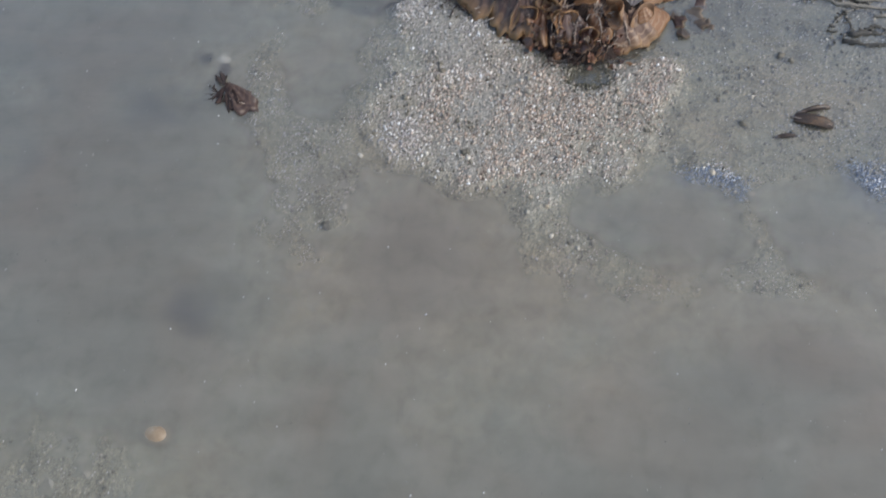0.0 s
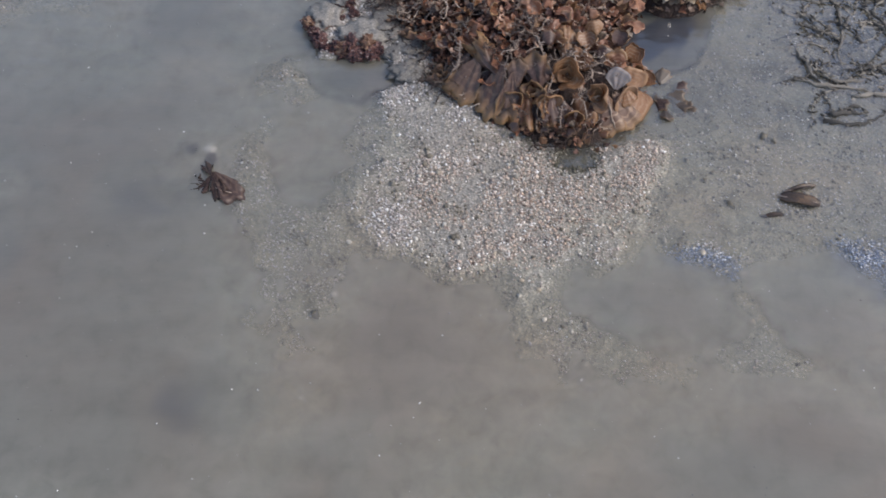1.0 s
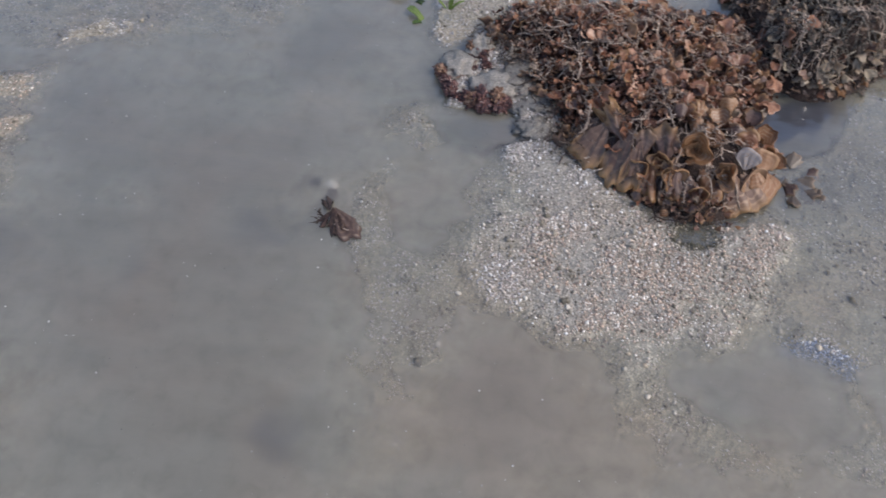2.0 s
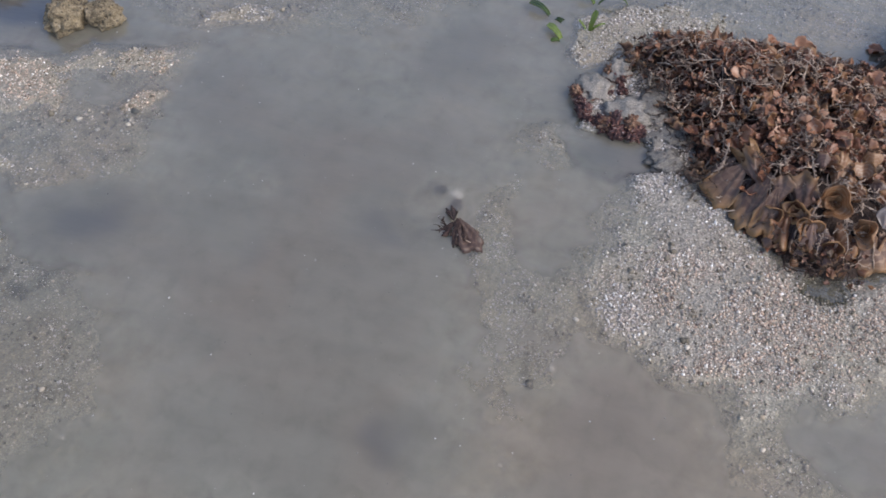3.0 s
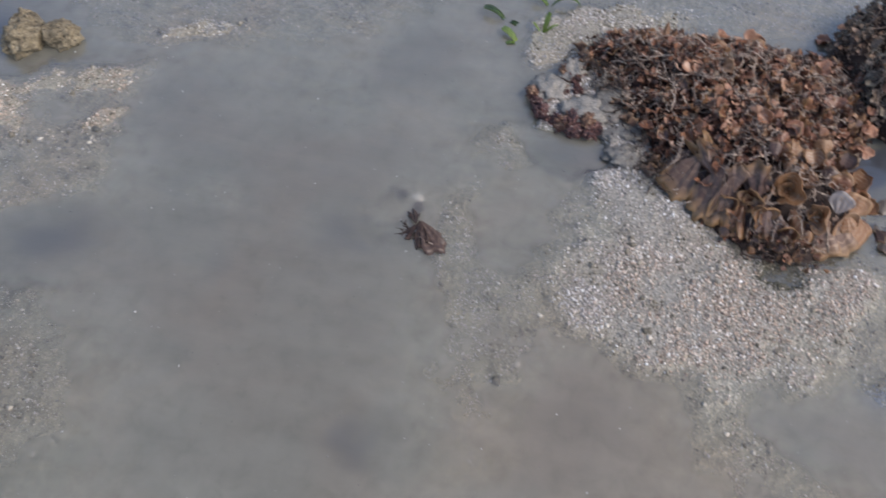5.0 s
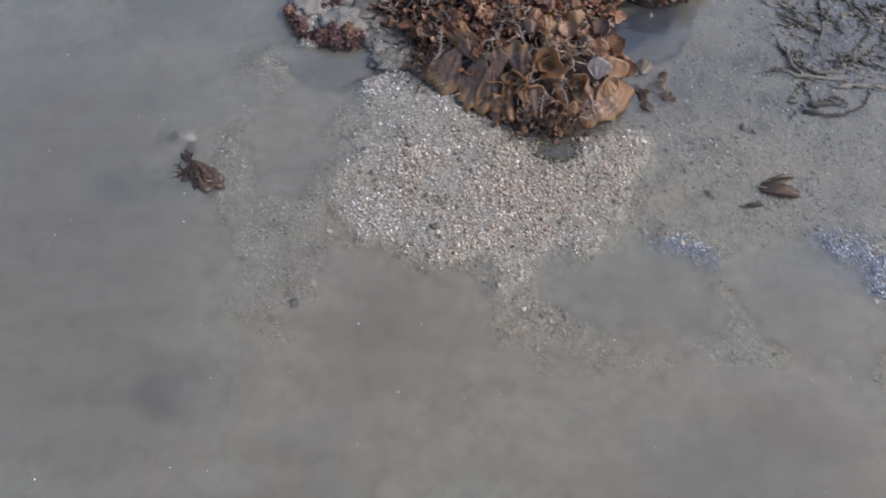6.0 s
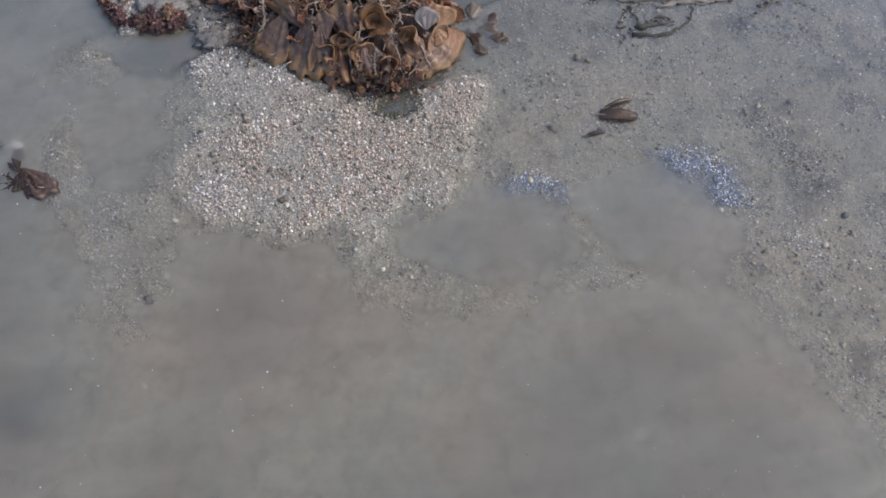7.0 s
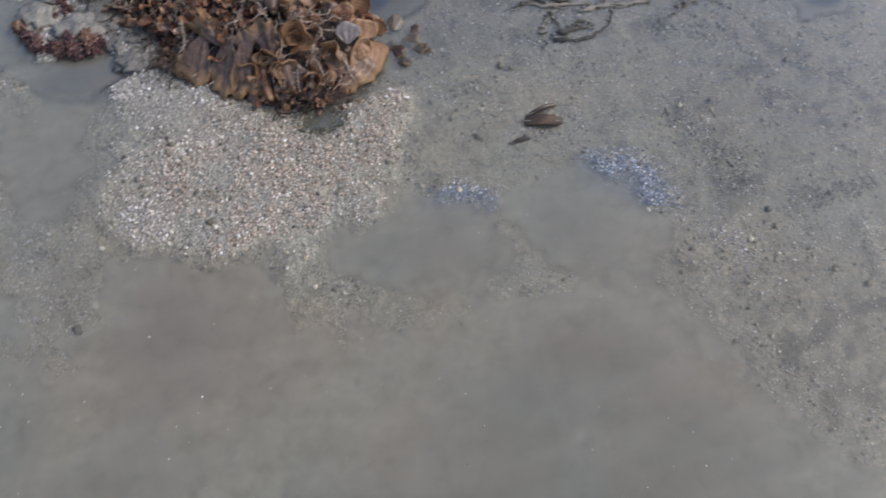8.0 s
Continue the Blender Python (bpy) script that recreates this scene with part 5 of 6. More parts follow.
# silted fronds lying in the water beside the heap
SILTED = frond_material("silt_covered_fan_weed", [(0.15, (0.060, 0.048, 0.042)), (0.5, (0.120, 0.098, 0.080)), (0.95, (0.22, 0.19, 0.155))], 0.12, 0.25, 0.3)
sunk = base("sunken_fronds", 0.36, 1.225, -0.004, "grey silted fronds lying half under the water beside the heap", "seaweed")
rnd = random.Random(91)
for k, (x, y, way, size) in enumerate(((0.332, 1.272, 10, 0.030), (0.344, 1.258, 60, 0.032), (0.352, 1.240, -20, 0.034), (0.336, 1.228, -60, 0.028), (0.362, 1.222, -35, 0.030),
                                       (0.350, 1.208, -80, 0.026), (0.368, 1.248, 20, 0.024), (0.338, 1.246, -100, 0.026), (0.376, 1.214, -10, 0.022))):
    rim = (x + size * math.cos(radians(way)), y + size * math.sin(radians(way)), rnd.uniform(0.001, 0.008))
    fan_between(sunk, SILTED if k % 3 else DARK_MAUVE, (x, y, rnd.uniform(-0.004, 0.004)), rim, (rnd.uniform(-0.3, 0.3), -0.3, 0.9), rnd.uniform(90, 150), rnd.uniform(40, 62), 0.3, 600 + k, 0.22, 0.03, 16, 7)
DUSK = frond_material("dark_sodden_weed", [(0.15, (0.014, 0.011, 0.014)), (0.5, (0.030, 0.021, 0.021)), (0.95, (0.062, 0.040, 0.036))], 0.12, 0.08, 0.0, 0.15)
drowned = base("drowned_fronds", 0.33, 1.34, -0.010, "dark weed fronds under the water between two heaps", "seaweed")
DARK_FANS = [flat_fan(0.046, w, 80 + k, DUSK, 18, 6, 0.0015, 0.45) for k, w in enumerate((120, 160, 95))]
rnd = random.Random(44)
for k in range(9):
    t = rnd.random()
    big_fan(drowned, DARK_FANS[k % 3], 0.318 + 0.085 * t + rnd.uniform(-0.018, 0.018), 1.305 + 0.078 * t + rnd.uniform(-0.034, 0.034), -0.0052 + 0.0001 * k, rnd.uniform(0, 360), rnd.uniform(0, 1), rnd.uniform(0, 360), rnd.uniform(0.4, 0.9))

# tuft standing in the channel
channel = base("seaweed_tuft", -0.31, 1.03, -0.012, "dark brown folded frond sticking out of the murky water", "seaweed")
FOLD = flat_fan(0.050, 80, 14, DUSK, 22, 7, 0.008, 0.35)
BROWN_DUSK = frond_material("brown_sodden_weed", [(0.15, (0.018, 0.013, 0.015)), (0.5, (0.037, 0.024, 0.024)), (0.95, (0.076, 0.051, 0.044))], 0.12, 0.10, 0.0, 0.3)
# a pointed frond folded like a tent, its right slope brown, its left one dark, with ragged scraps behind
leaf_disc(channel, BROWN_DUSK, (-0.326, 1.054, 0.020), (-0.284, 1.016, 0.000), (0.35, -0.35, 0.85), 52, 91, 0.006, 0.25)
leaf_disc(channel, DUSK, (-0.326, 1.054, 0.021), (-0.312, 1.016, 0.002), (-0.25, -0.25, 0.85), 46, 92, 0.006, 0.30)
leaf_disc(channel, DUSK, (-0.324, 1.052, 0.016), (-0.342, 1.030, 0.000), (-0.5, -0.15, 0.8), 40, 93, 0.006, 0.30)
leaf_disc(channel, DUSK, (-0.330, 1.050, 0.010), (-0.346, 1.084, -0.003), (-0.2, 0.4, 0.8), 40, 94, 0.006, 0.40)
rnd = random.Random(77)
for k in range(7):
    a, p = rnd.uniform(2.4, 3.9), Vector((-0.034 + rnd.uniform(-0.006, 0.006), 0.014 + rnd.uniform(-0.008, 0.008), 0.012))
    pts = [p]
    for i in range(5):
        a += rnd.uniform(-0.9, 0.9)
        p = p + Vector((math.cos(a), math.sin(a), -0.08)) * 0.0060
        pts.append(p)
    bm = bmesh.new()
    tube(bm, pts, 0.0016, 5, 0.6, 0.5, rnd)
    part("stem", bm, CORE, channel)
bm = bmesh.new()
tube(bm, [Vector((-0.018 + 0.009 * k, 0.006 - 0.0072 * k + 0.0010 * k * k, 0.019 + 0.0030 * k - 0.0008 * k * k)) for k in range(5)], 0.0009, 5, 0.5, 0.3, rnd)
part("rib", bm, PALE_STEMS, channel, "pale rib")
bits = base("sunken_scraps", -0.36, 1.08, -0.010, "dark scraps of weed just under the murky water", "seaweed")
for x, y, yaw, s in ((-0.350, 1.085, 40, 0.7), (-0.400, 1.055, 200, 0.6), (-0.365, 1.100, 120, 0.7), (-0.370, 1.030, 250, 0.7)):
    big_fan(bits, FOLD, x, y, -0.005, yaw, 0, 0, 0.62 * s)


# ---- rocks ----
def reef_rock():
    rock = base("reef_rock", -0.150, 1.350, 0.0, "low sand-dusted reef rock crusted with dark red algae", "rock")
    rnd = random.Random(5)
    for k, (x, y, rx, ry, rz, material) in enumerate((
            (-0.128, 1.338, 0.042, 0.038, 0.021, SANDY_REEF), (-0.194, 1.380, 0.034, 0.034, 0.016, SANDY_REEF), (-0.166, 1.430, 0.024, 0.026, 0.021, SANDY_REEF),
            (-0.092, 1.372, 0.050, 0.054, 0.017, SANDY_BLOCK), (-0.050, 1.266, 0.032, 0.024, 0.016, SANDY_BLOCK), (-0.052, 1.318, 0.044, 0.040, 0.013, SANDY_BLOCK))):
        part("lobe", lump(rx, ry, rz, 3 + k, 0.36, 2.8, 4), material, rock).location = (x + 0.150, y - 1.350, 0.002)
    # knobbly red weed along the undercut edges, darkest in the cleft
    for a, b, count, size in (((-0.224, 1.362), (-0.196, 1.318), 7, 0.80), ((-0.196, 1.316), (-0.164, 1.306), 5, 0.75), ((-0.166, 1.312), (-0.100, 1.304), 10, 1.0),
                              ((-0.150, 1.390), (-0.180, 1.366), 5, 0.60), ((-0.176, 1.432), (-0.150, 1.392), 5, 0.75), ((-0.150, 1.324), (-0.106, 1.318), 4, 0.7)):
        for k in range(count):
            t = (k + rnd.uniform(-0.3, 0.3)) / max(1, count - 1)
            s = size * rnd.uniform(0.55, 1.25)
            bm = lump(0.0088 * s * rnd.uniform(0.7, 1.4), 0.0070 * s * rnd.uniform(0.7, 1.4), 0.0085 * s, rnd.randrange(900), 1.0, 3.2, 4)
            ob = part("algae_crust", bm, CRUST, rock, "dark red knobbly algae")
            ob.matrix_basis = pose(a[0] + (b[0] - a[0]) * t + rnd.uniform(-0.004, 0.004) + 0.150, a[1] + (b[1] - a[1]) * t + rnd.uniform(-0.004, 0.004) - 1.350, rnd.uniform(0.004, 0.013), 0, 0, rnd.uniform(0, 180))
    for k, (x, y, z) in enumerate(((-0.158, 1.308, 0.010), (-0.136, 1.300, 0.008), (-0.112, 1.304, 0.009), (-0.146, 1.316, 0.016), (-0.120, 1.316, 0.016), (-0.200, 1.330, 0.008))):
        ob = part("algae_crust", lump(0.016, 0.011, 0.012, 71 + 5 * k, 0.6, 3.0, 4), RUSTY if k in (0, 4) else CRUST, rock, "dark red knobbly algae")
        ob.matrix_basis = pose(x + 0.150, y - 1.350, z, 0, 0, 25 * k)
    for x, y in ((-0.222, 1.360), (-0.180, 1.424), (-0.150, 1.318)):
        ob = part("algae_crust", lump(0.008, 0.009, 0.008, 31 + int(-100 * x), 0.8, 2.6, 4), RUSTY, rock, "rust-orange algae crust")
        ob.matrix_basis = pose(x + 0.150, y - 1.350, 0.014, 0, 0, 40)


def ochre_rock(x, y, z, lobes, label, material):
    rock = base("rock", x, y, z, label, "rock", "ochre rocks in the far pool")
    for k, (dx, dy, rx, ry, rz) in enumerate(lobes):
        bm = lump(rx, ry, rz, 7 + 3 * k + 10 * x, 0.24, 2.4, 5)
        part("lobe", bm, material, rock).location = (dx, dy, rz * 0.55)


reef_rock()
ochre_rock(-1.090, 1.262, -0.006, ((-0.024, -0.004, 0.032, 0.042, 0.036), (-0.030, 0.024, 0.026, 0.022, 0.032), (0.036, 0.020, 0.034, 0.028, 0.028), (0.008, 0.018, 0.022, 0.020, 0.020)), "pitted ochre rock of two lobes standing in shallow water", OCHRE)
RUST = surface("rusty_algae_rock", [(0.36, (0.030, 0.020, 0.015)), (0.45, (0.115, 0.070, 0.040)), (0.54, (0.21, 0.150, 0.088)), (0.64, (0.31, 0.258, 0.175)), (0.76, (0.45, 0.42, 0.36))], 55, 300, 0.6, 0.9, 0.006, pits=100.0)
ochre_rock(-1.315, 1.350, -0.010, ((0.0, 0.0, 0.068, 0.068, 0.050), (0.040, -0.022, 0.030, 0.028, 0.030), (-0.050, -0.030, 0.034, 0.034, 0.026), (0.010, -0.052, 0.026, 0.022, 0.018)), "large pitted rusty brown and ochre rock with dark hollows", RUST)

# ---- seagrass ----
def blade_mesh(length, width, bend, twist, seed):
    """A strap leaf that rises from the origin and arches over towards +x."""
    bm = bmesh.new()
    rnd = random.Random(seed)
    n, front, back = 10, [], []
    x = z = 0.0
    ang = radians(rnd.uniform(70, 88))
    for k in range(n + 1):
        t = k / n
        w = width * (0.55 + 0.9 * t) * (1.0 if t < 0.8 else 1.0 - 3.2 * (t - 0.8) ** 1.2)
        s = radians(twist) * t
        for row, off in ((front, 0.0003), (back, -0.0003)):
            nx, nz = -math.sin(ang) * off, math.cos(ang) * off
            row.append([bm.verts.new((x + nx - math.sin(s) * w * c * 0.3, w * c * math.cos(s), z + nz + 0.1 * w * abs(c))) for c in (-0.5, 0, 0.5)])
        x, z = x + math.cos(ang) * length / n, z + math.sin(ang) * length / n
        ang -= radians(bend) / n
    for rows, flip in ((front, False), (back, True)):
        for a, b in zip(rows, rows[1:]):
            for c in range(2):
                f = (a[c], a[c + 1], b[c + 1], b[c])
                bm.faces.new(f[::-1] if flip else f)
    for c in (0, 2):
        for k in range(n):
            bm.faces.new((front[k][c], front[k + 1][c], back[k + 1][c], back[k][c]))
    return bm


def sprout(x, y, blades):
    owner = base("seagrass_sprout", x, y, -0.012, "fresh green seagrass sprout with arching strap leaves in the shallows", "seagrass", "seagrass sprouts")
    for k, (yaw, length, width, bend, twist) in enumerate(blades):
        part("blade", blade_mesh(length, width, bend, twist, int(1000 * abs(x)) + k), BLADE, owner).matrix_basis = pose(0, 0, 0, 0, 0, yaw)


sprout(-0.274, 1.482, ((150, 0.050, 0.012, 95, 20), (200, 0.030, 0.008, 120, 10)))
sprout(-0.308, 1.534, ((168, 0.058, 0.012, 100, 20), (-20, 0.040, 0.010, 140, -10)))
sprout(-0.286, 1.606, ((112, 0.046, 0.0035, 8, 0), (52, 0.058, 0.0038, 60, 10)))
sprout(-0.239, 1.587, ((165, 0.050, 0.0095, 75, 10), (18, 0.085, 0.0055, 175, 10)))
sprout(-0.237, 1.514, ((70, 0.052, 0.0085, 30, 10), (40, 0.044, 0.0045, 110, 0), (150, 0.036, 0.0035, 60, 0)))
sprout(-0.482, 1.702, ((100, 0.035, 0.007, 40, 0),))


# ---- leaves, twigs, shells ----
leaf(0.533, 1.044, 0.000, -12, 0.056, 0.021, 0.10, "sodden brown leaf lying on the wet sand")
leaf(0.538, 1.066, -0.001, 14, 0.044, 0.008, 0.3, "narrow curled dark brown leaf on the wet sand")
leaf(0.492, 1.018, -0.003, 8, 0.032, 0.007, 0.1, "small shrivelled dark leaf scrap on the sand")


def branching_weed():
    owner = base("branching_seaweed", 0.68, 1.29, -0.003, "grey-brown silted branching seaweed spread over the shallow bottom", "seaweed")
    rnd = random.Random(12)
    o = Vector((0.68, 1.29, -0.003))
    for k in range(150):
        x, y = rnd.uniform(0.62, 0.92), rnd.uniform(1.255, 1.48)
        if k < 2:
            x, y = 0.585 + 0.012 * k, 1.200 + 0.008 * (k % 3)
        way = rnd.choice((0.1, 3.0, 2.6, 0.4)) + rnd.uniform(-0.4, 0.4)
        length, n, pts = rnd.uniform(0.07, 0.17), 11, []
        if k < 2:
            way, length = 0.15, 0.075
        lift = rnd.uniform(0.000, 0.010)
        for i in range(n):
            pts.append(Vector((x, y, -0.005 + lift * math.sin(math.pi * i / (n - 1)) + rnd.uniform(0, 0.002))) - o)
            way += rnd.uniform(-0.7, 0.7)
            x, y = x + math.cos(way) * length / n, y + math.sin(way) * length / n
        bm = bmesh.new()
        tube(bm, pts, rnd.uniform(0.0012, 0.0030), 6, 0.6, 0.5, rnd)
        branch = part("branch", bm, TWIGS, owner)
        for i in range(1, n - 1):
            for _ in range(2):
                if rnd.random() < 0.7:
                    bm = bmesh.new()
                    d = Vector((rnd.uniform(-1, 1), rnd.uniform(-1, 1), rnd.uniform(0, 0.4))).normalized() * rnd.uniform(0.004, 0.010)
                    tube(bm, [pts[i], pts[i] + d * 0.5, pts[i] + d], 0.0017, 5, 0.8, 0.3, rnd)
                    part("twig", bm, TWIGS, branch)

    # bare strands trailing over the flat, one curled back on itself
    for way in (((0.550, 1.278), (0.603, 1.263), (0.662, 1.257), (0.715, 1.243), (0.781, 1.242)),
                ((0.588, 1.196), (0.618, 1.188), (0.652, 1.190), (0.681, 1.209), (0.705, 1.241)),
                ((0.600, 1.208), (0.632, 1.208), (0.660, 1.212), (0.645, 1.225), (0.618, 1.218)),
                ((0.640, 1.244), (0.690, 1.250), (0.740, 1.246), (0.790, 1.262), (0.830, 1.256))):
        pts = []
        for (ax, ay), (bx, by) in zip(way, way[1:]):
            for t in (0.0, 0.25, 0.5, 0.75):
                pts.append(Vector((ax + (bx - ax) * t + rnd.uniform(-0.003, 0.003), ay + (by - ay) * t + rnd.uniform(-0.003, 0.003), -0.001 + rnd.uniform(0, 0.003))) - o)
        bm = bmesh.new()
        tube(bm, pts, 0.0036, 7, 0.5, 0.5, rnd)
        branch = part("branch", bm, TWIGS, owner)
        for p in pts[1::2]:
            bm = bmesh.new()
            d = Vector((rnd.uniform(-1, 1), rnd.uniform(-1, 1), 0.1)).normalized() * rnd.uniform(0.004, 0.009)
            tube(bm, [p, p + d * 0.5, p + d], 0.0018, 5, 0.8, 0.3, rnd)
            part("twig", bm, TWIGS, branch)


branching_weed()


def shell(x, y, z, yaw, size, material, label, tilt=0):
    """A cupped shell valve with a hinge."""
    bm = bmesh.new()
    rows, steps, outer, inner = 7, 14, [], []
    for row, t in ((outer, 0.0), (inner, 0.0014)):
        for i in range(rows + 1):
            u = 0.06 + 0.94 * i / rows
            row.append([bm.verts.new((size * u * math.cos(a) * 0.5, size * 0.36 * u * math.sin(a) * (1 + 0.1 * math.cos(a)), size * 0.20 * (1 - u * u) * (1 + 0.04 * math.cos(9 * a)) - t))
                        for a in (2 * math.pi * j / steps for j in range(steps))])
    for row, flip in ((outer, False), (inner, True)):
        for a, b in zip(row, row[1:]):
            for j in range(steps):
                f = (a[j], b[j], b[(j + 1) % steps], a[(j + 1) % steps])
                bm.faces.new(f[::-1] if flip else f)
        bm.faces.new(row[0][::-1] if flip else row[0])
    for j in range(steps):
        bm.faces.new((outer[-1][j], inner[-1][j], inner[-1][(j + 1) % steps], outer[-1][(j + 1) % steps]))
    ob = part("shell", bm, material)
    ob.matrix_basis = pose(x, y, z, tilt, 0, yaw)
    return tagged(ob, label, "shell")


shell(-0.326, 0.524, -0.004, -8, 0.040, TAN, "tan cupped shell valve lying in the shallow murky water")
shell(-0.348, 1.114, -0.012, -20, 0.026, PALE, "pale broken shell just under the water", 10)
shell(0.459, 0.571, -0.024, 30, 0.022, PALE, "small pale silted shell in the murky water", 12)


def pebble(x, y, size, material, label, seed, z=None):
    ob = part("pebble", lump(size, size * 0.8, size * 0.6, seed, 0.3, 1.5, 2), material)
    ob.matrix_basis = pose(x, y, float(level(np.array([x]), np.array([y]))[0]) + size * 0.3 if z is None else z, 0, 0, 40 * seed)
    return tagged(ob, label, "pebble", "loose pebbles on the sand")


PALE_PEBBLE, DARK_PEBBLE = "small pale shell pebble on the sand", "small dark pebble on the sand"
for k, (x, y, s) in enumerate(((0.154, 0.881, 0.0040), (0.162, 0.836, 0.0040), (0.384, 0.950, 0.0050), (-0.129, 0.867, 0.0050), (-0.116, 0.951, 0.0045), (0.438, 0.922, 0.0060),
                               (0.442, 0.847, 0.0045), (0.642, 0.869, 0.0040), (-0.157, 0.713, 0.0035), (0.130, 0.895, 0.0035), (0.092, 0.935, 0.0035), (0.040, 0.950, 0.0040),
                               (-0.02, 0.955, 0.0035), (0.07, 0.93, 0.0030), (0.655, 1.10, 0.0035), (-0.52, 1.29, 0.0045), (-0.47, 0.88, 0.0035))):
    pebble(x, y, s, PALE, PALE_PEBBLE, k)
for k, (x, y, s) in enumerate(((0.165, 0.960, 0.0042), (0.793, 1.037, 0.0080), (0.810, 0.836, 0.0100), (0.908, 0.846, 0.0080), (-0.882, 0.736, 0.0075), (0.768, 1.203, 0.0110),
                               (-0.90, 1.105, 0.0110), (-0.66, 1.028, 0.0120), (0.575, 1.19, 0.006), (0.98, 0.955, 0.008), (-0.395, 1.057, 0.009))):
    pebble(x, y, 0.65 * s, STONE, DARK_PEBBLE, 30 + k)
pebble(0.370, 1.383, 0.016, REEF, "rounded pale stone in the water between the weed heaps", 60, -0.009)
pebble(0.403, 1.397, 0.017, REEF, "rounded pale stone in the water between the weed heaps", 61, -0.010)


def crumbs():
    """Dark crumbs of algae strewn over the shallow flats, and packed into the toe pit as its shade and wet."""
    rng = np.random.default_rng(9)
    n = 420000
    x, y = rng.uniform(-1.4, 1.2, n), rng.uniform(0.35, 1.9, n)
    # first term, and the batch of 3200 below, paint the toe pit's shade
    dark = 9.0 * np.exp(-((x - 0.203) / 0.024) ** 2 - ((y - 1.102) / 0.016) ** 2) + 3.2 * np.exp(-((x - 0.78) / 0.13) ** 2 - ((y - 1.37) / 0.10) ** 2) + 0.3 * np.exp(-((x - 0.93) / 0.18) ** 2 - ((y - 0.93) / 0.15) ** 2) + 0.45 * np.exp(-((x - 0.62) / 0.22) ** 2 - ((y - 1.22) / 0.17) ** 2) + 0.22 * np.exp(-((x + 0.9) / 0.2) ** 2 - ((y - 0.68) / 0.15) ** 2)
    ok = rng.uniform(0, 1, n) < dark * np.clip((rough(x, y, 0.045, 27, 4) - 0.53) * 7.0, 0, 1) * 0.8 + 0.0012
    bx, by = rng.uniform(0.66, 1.20, 260000), rng.uniform(0.74, 1.30, 260000)
    blot = rng.uniform(0, 1, len(bx)) < np.clip((rough(bx, by, 0.055, 29, 5) - 0.60) * 8.0, 0, 1) * np.clip(1.2 - np.hypot((bx - 0.93) / 0.24, (by - 0.98) / 0.26), 0, 1) * 0.34
    x = np.concatenate((x[ok], rng.normal(0.210, 0.014, 3200), bx[blot], rng.normal(0.763, 0.011, 400), rng.normal(0.794, 0.006, 120)))
    y = np.concatenate((y[ok], rng.normal(1.103, 0.010, 3200), by[blot], rng.normal(1.200, 0.009, 400), rng.normal(1.036, 0.005, 120)))
    z = level(x, y)
    ok = z > -0.008
    x, y, z = x[ok], y[ok], z[ok]
    s = np.minimum(0.0010 * np.exp(rng.normal(0, 0.45, len(x))), 0.0028)
    sizes = s[:, None] * rng.uniform(0.5, 1.6, (len(x), 3))
    mesh = scatter("algae_crumbs", OCTA, OCTA_FACES, np.stack((x, y, z + 0.1 * s), 1), sizes, turns(len(x), rng), 0.3, rng)
    tagged(place("algae_crumbs", mesh, CRUMBS), "dark rotting algae crumbs on the shallow flat, painting shade in a pit", "algae", "", "stuff")


crumbs()


def specks():
    """Pale specks of shell and foam afloat on the murky water."""
    rng = np.random.default_rng(15)
    n = 2600
    x, y = rng.uniform(-1.4, 1.1, n), rng.uniform(0.35, 1.9, n)
    ok = level(x, y) < -0.006
    x, y = x[ok], y[ok]
    s = 0.0008 * np.exp(rng.normal(0, 0.45, len(x)))
    sizes = np.minimum(s, 0.0014)[:, None] * rng.uniform(0.6, 1.4, (len(x), 3))
    mesh = scatter("floating_specks", OCTA, OCTA_FACES, np.stack((x, y, np.zeros(len(x))), 1), sizes, turns(len(x), rng), 0.3, rng)
    tagged(place("floating_specks", mesh, GRAINS), "tiny pale specks of shell afloat on murky water", "specks", "", "stuff")


specks()


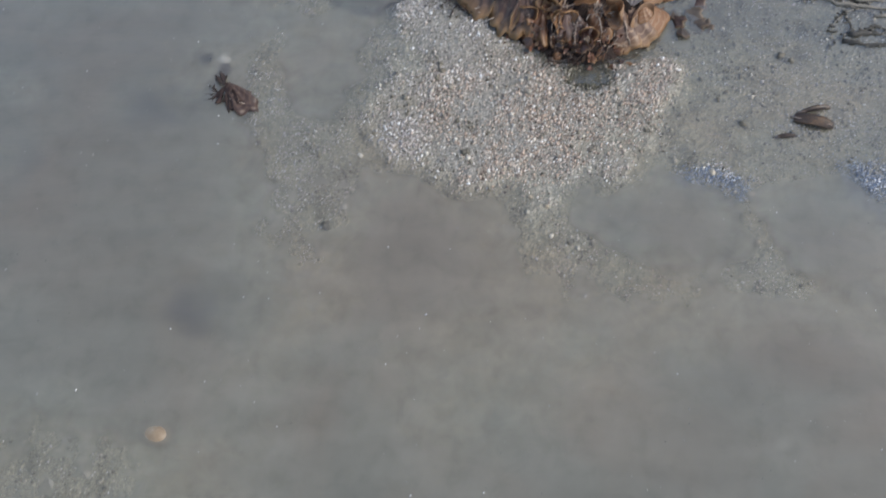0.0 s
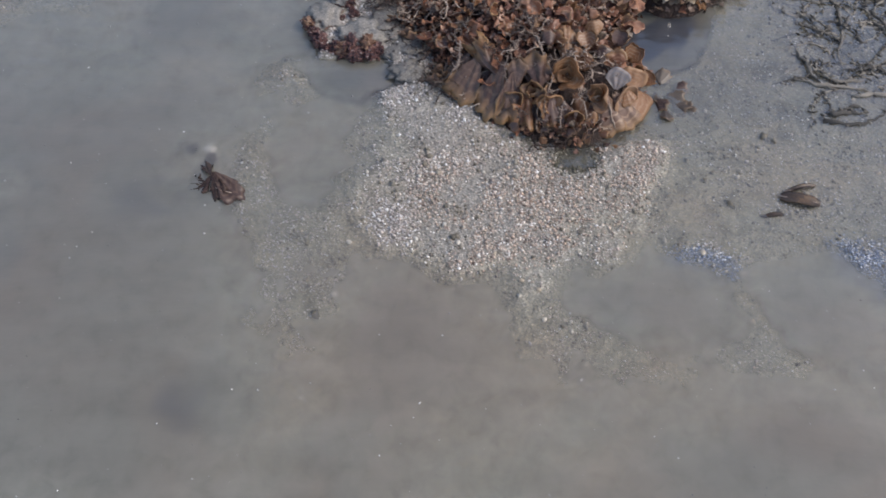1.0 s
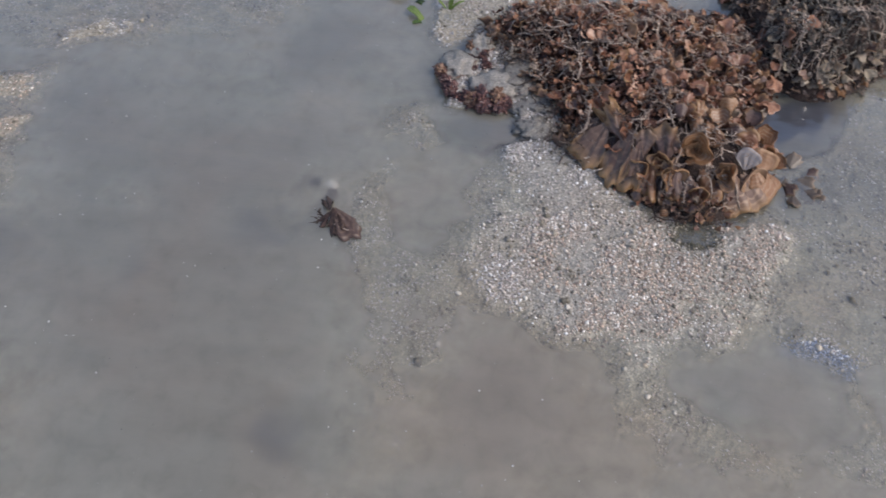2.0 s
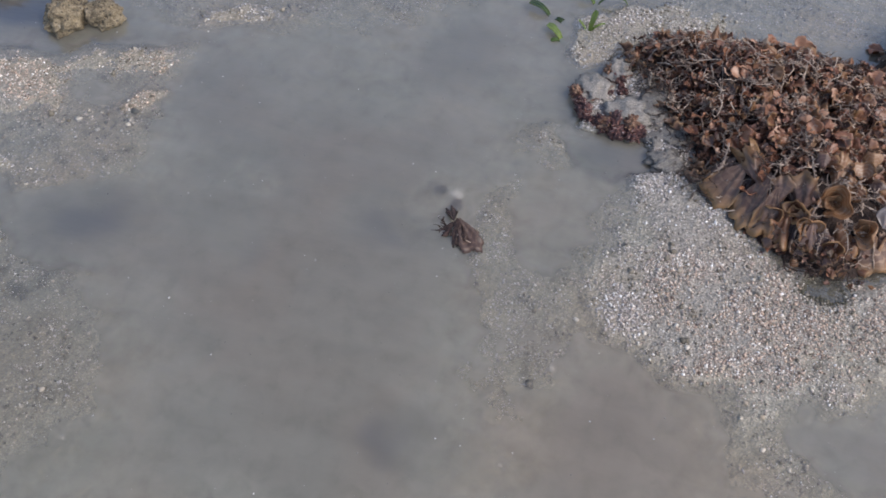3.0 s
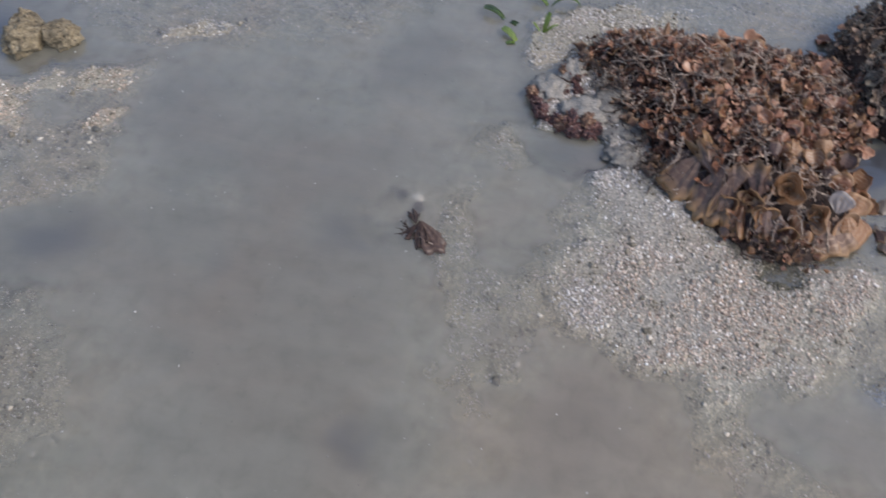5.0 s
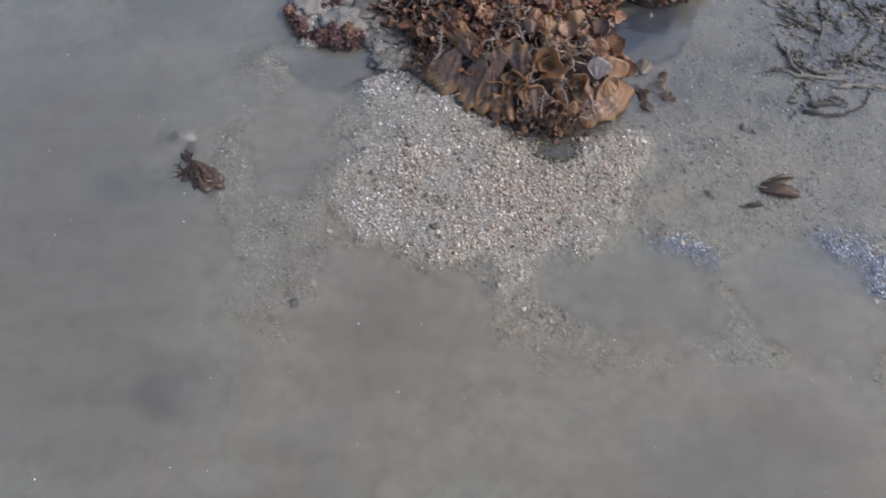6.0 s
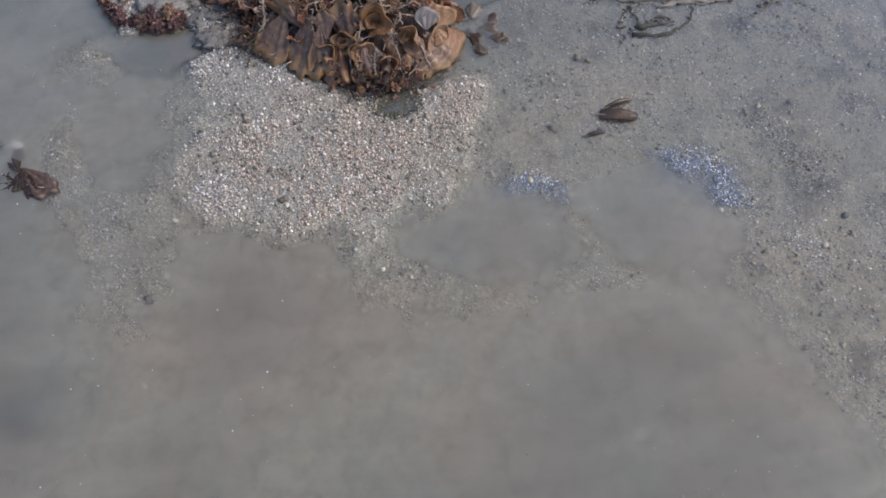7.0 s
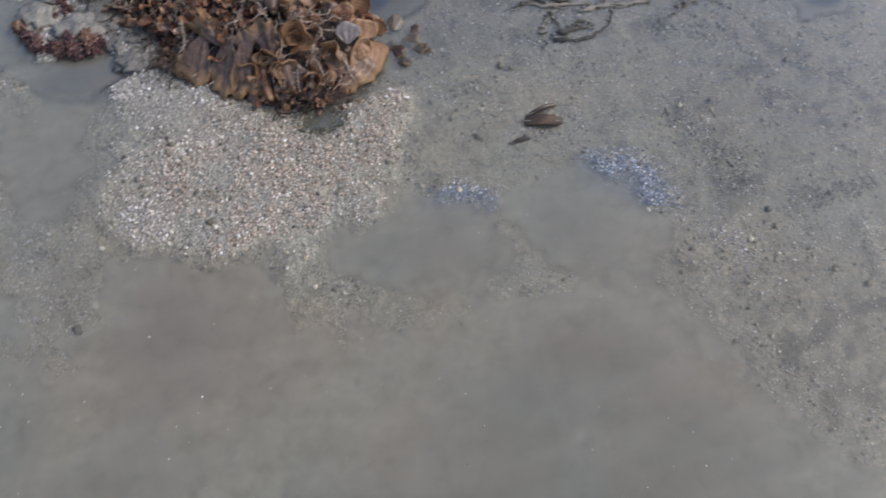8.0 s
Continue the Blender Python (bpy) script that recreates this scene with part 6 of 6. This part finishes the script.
def rim_shade_grit():
    """Grit on the raised rims of the footprints: white shell, and blue-grey grains that paint their shade."""
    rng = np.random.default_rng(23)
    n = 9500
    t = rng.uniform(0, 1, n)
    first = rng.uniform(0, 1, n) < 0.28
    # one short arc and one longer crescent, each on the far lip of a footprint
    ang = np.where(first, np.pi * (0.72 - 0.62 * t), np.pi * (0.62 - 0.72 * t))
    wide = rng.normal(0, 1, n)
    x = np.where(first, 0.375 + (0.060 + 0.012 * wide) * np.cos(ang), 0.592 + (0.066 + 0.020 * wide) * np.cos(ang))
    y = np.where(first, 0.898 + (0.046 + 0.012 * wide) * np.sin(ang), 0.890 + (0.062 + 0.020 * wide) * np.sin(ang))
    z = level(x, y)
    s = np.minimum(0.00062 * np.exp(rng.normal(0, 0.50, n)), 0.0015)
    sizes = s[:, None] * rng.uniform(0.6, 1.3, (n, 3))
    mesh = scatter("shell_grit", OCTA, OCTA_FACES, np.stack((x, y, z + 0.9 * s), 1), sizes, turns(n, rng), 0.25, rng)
    tagged(place("shell_grit", mesh, BLUE_SHADE_GRIT), "white shell grit and blue-grey grains painting shade on a footprint rim", "shell grit", "", "stuff")


rim_shade_grit()


def sand_crumbs():
    """Grey-brown crumbs of silted sand and worm casts over the shallow flats."""
    rng = np.random.default_rng(33)
    n = 210000
    x, y = rng.uniform(-1.4, 1.2, n), rng.uniform(0.35, 1.9, n)
    z = level(x, y)
    ok = (z > -0.010) & (rng.uniform(0, 1, n) < np.clip(4 * (rough(x, y, 0.045, 36, 4) - 0.42), 0.03, 1) * 0.55)
    x, y, z = x[ok], y[ok], z[ok]
    s = np.minimum(0.0013 * np.exp(rng.normal(0, 0.5, len(x))), 0.0030)
    clod = rng.uniform(0, 1, len(x)) < 0.07 * np.clip(6 * (rough(x, y, 0.08, 39, 3) - 0.42), 0, 1)
    s = np.where(clod, s * 2.0, s)
    sizes = s[:, None] * rng.uniform(0.6, 1.5, (len(x), 3))
    mesh = scatter("sand_crumbs", OCTA, OCTA_FACES, np.stack((x, y, z + 0.25 * s), 1), sizes, turns(len(x), rng), 0.3, rng)
    tagged(place("sand_crumbs", mesh, CASTS), "grey-brown crumbs of silted sand on the shallow flats", "sand", "", "stuff")


sand_crumbs()
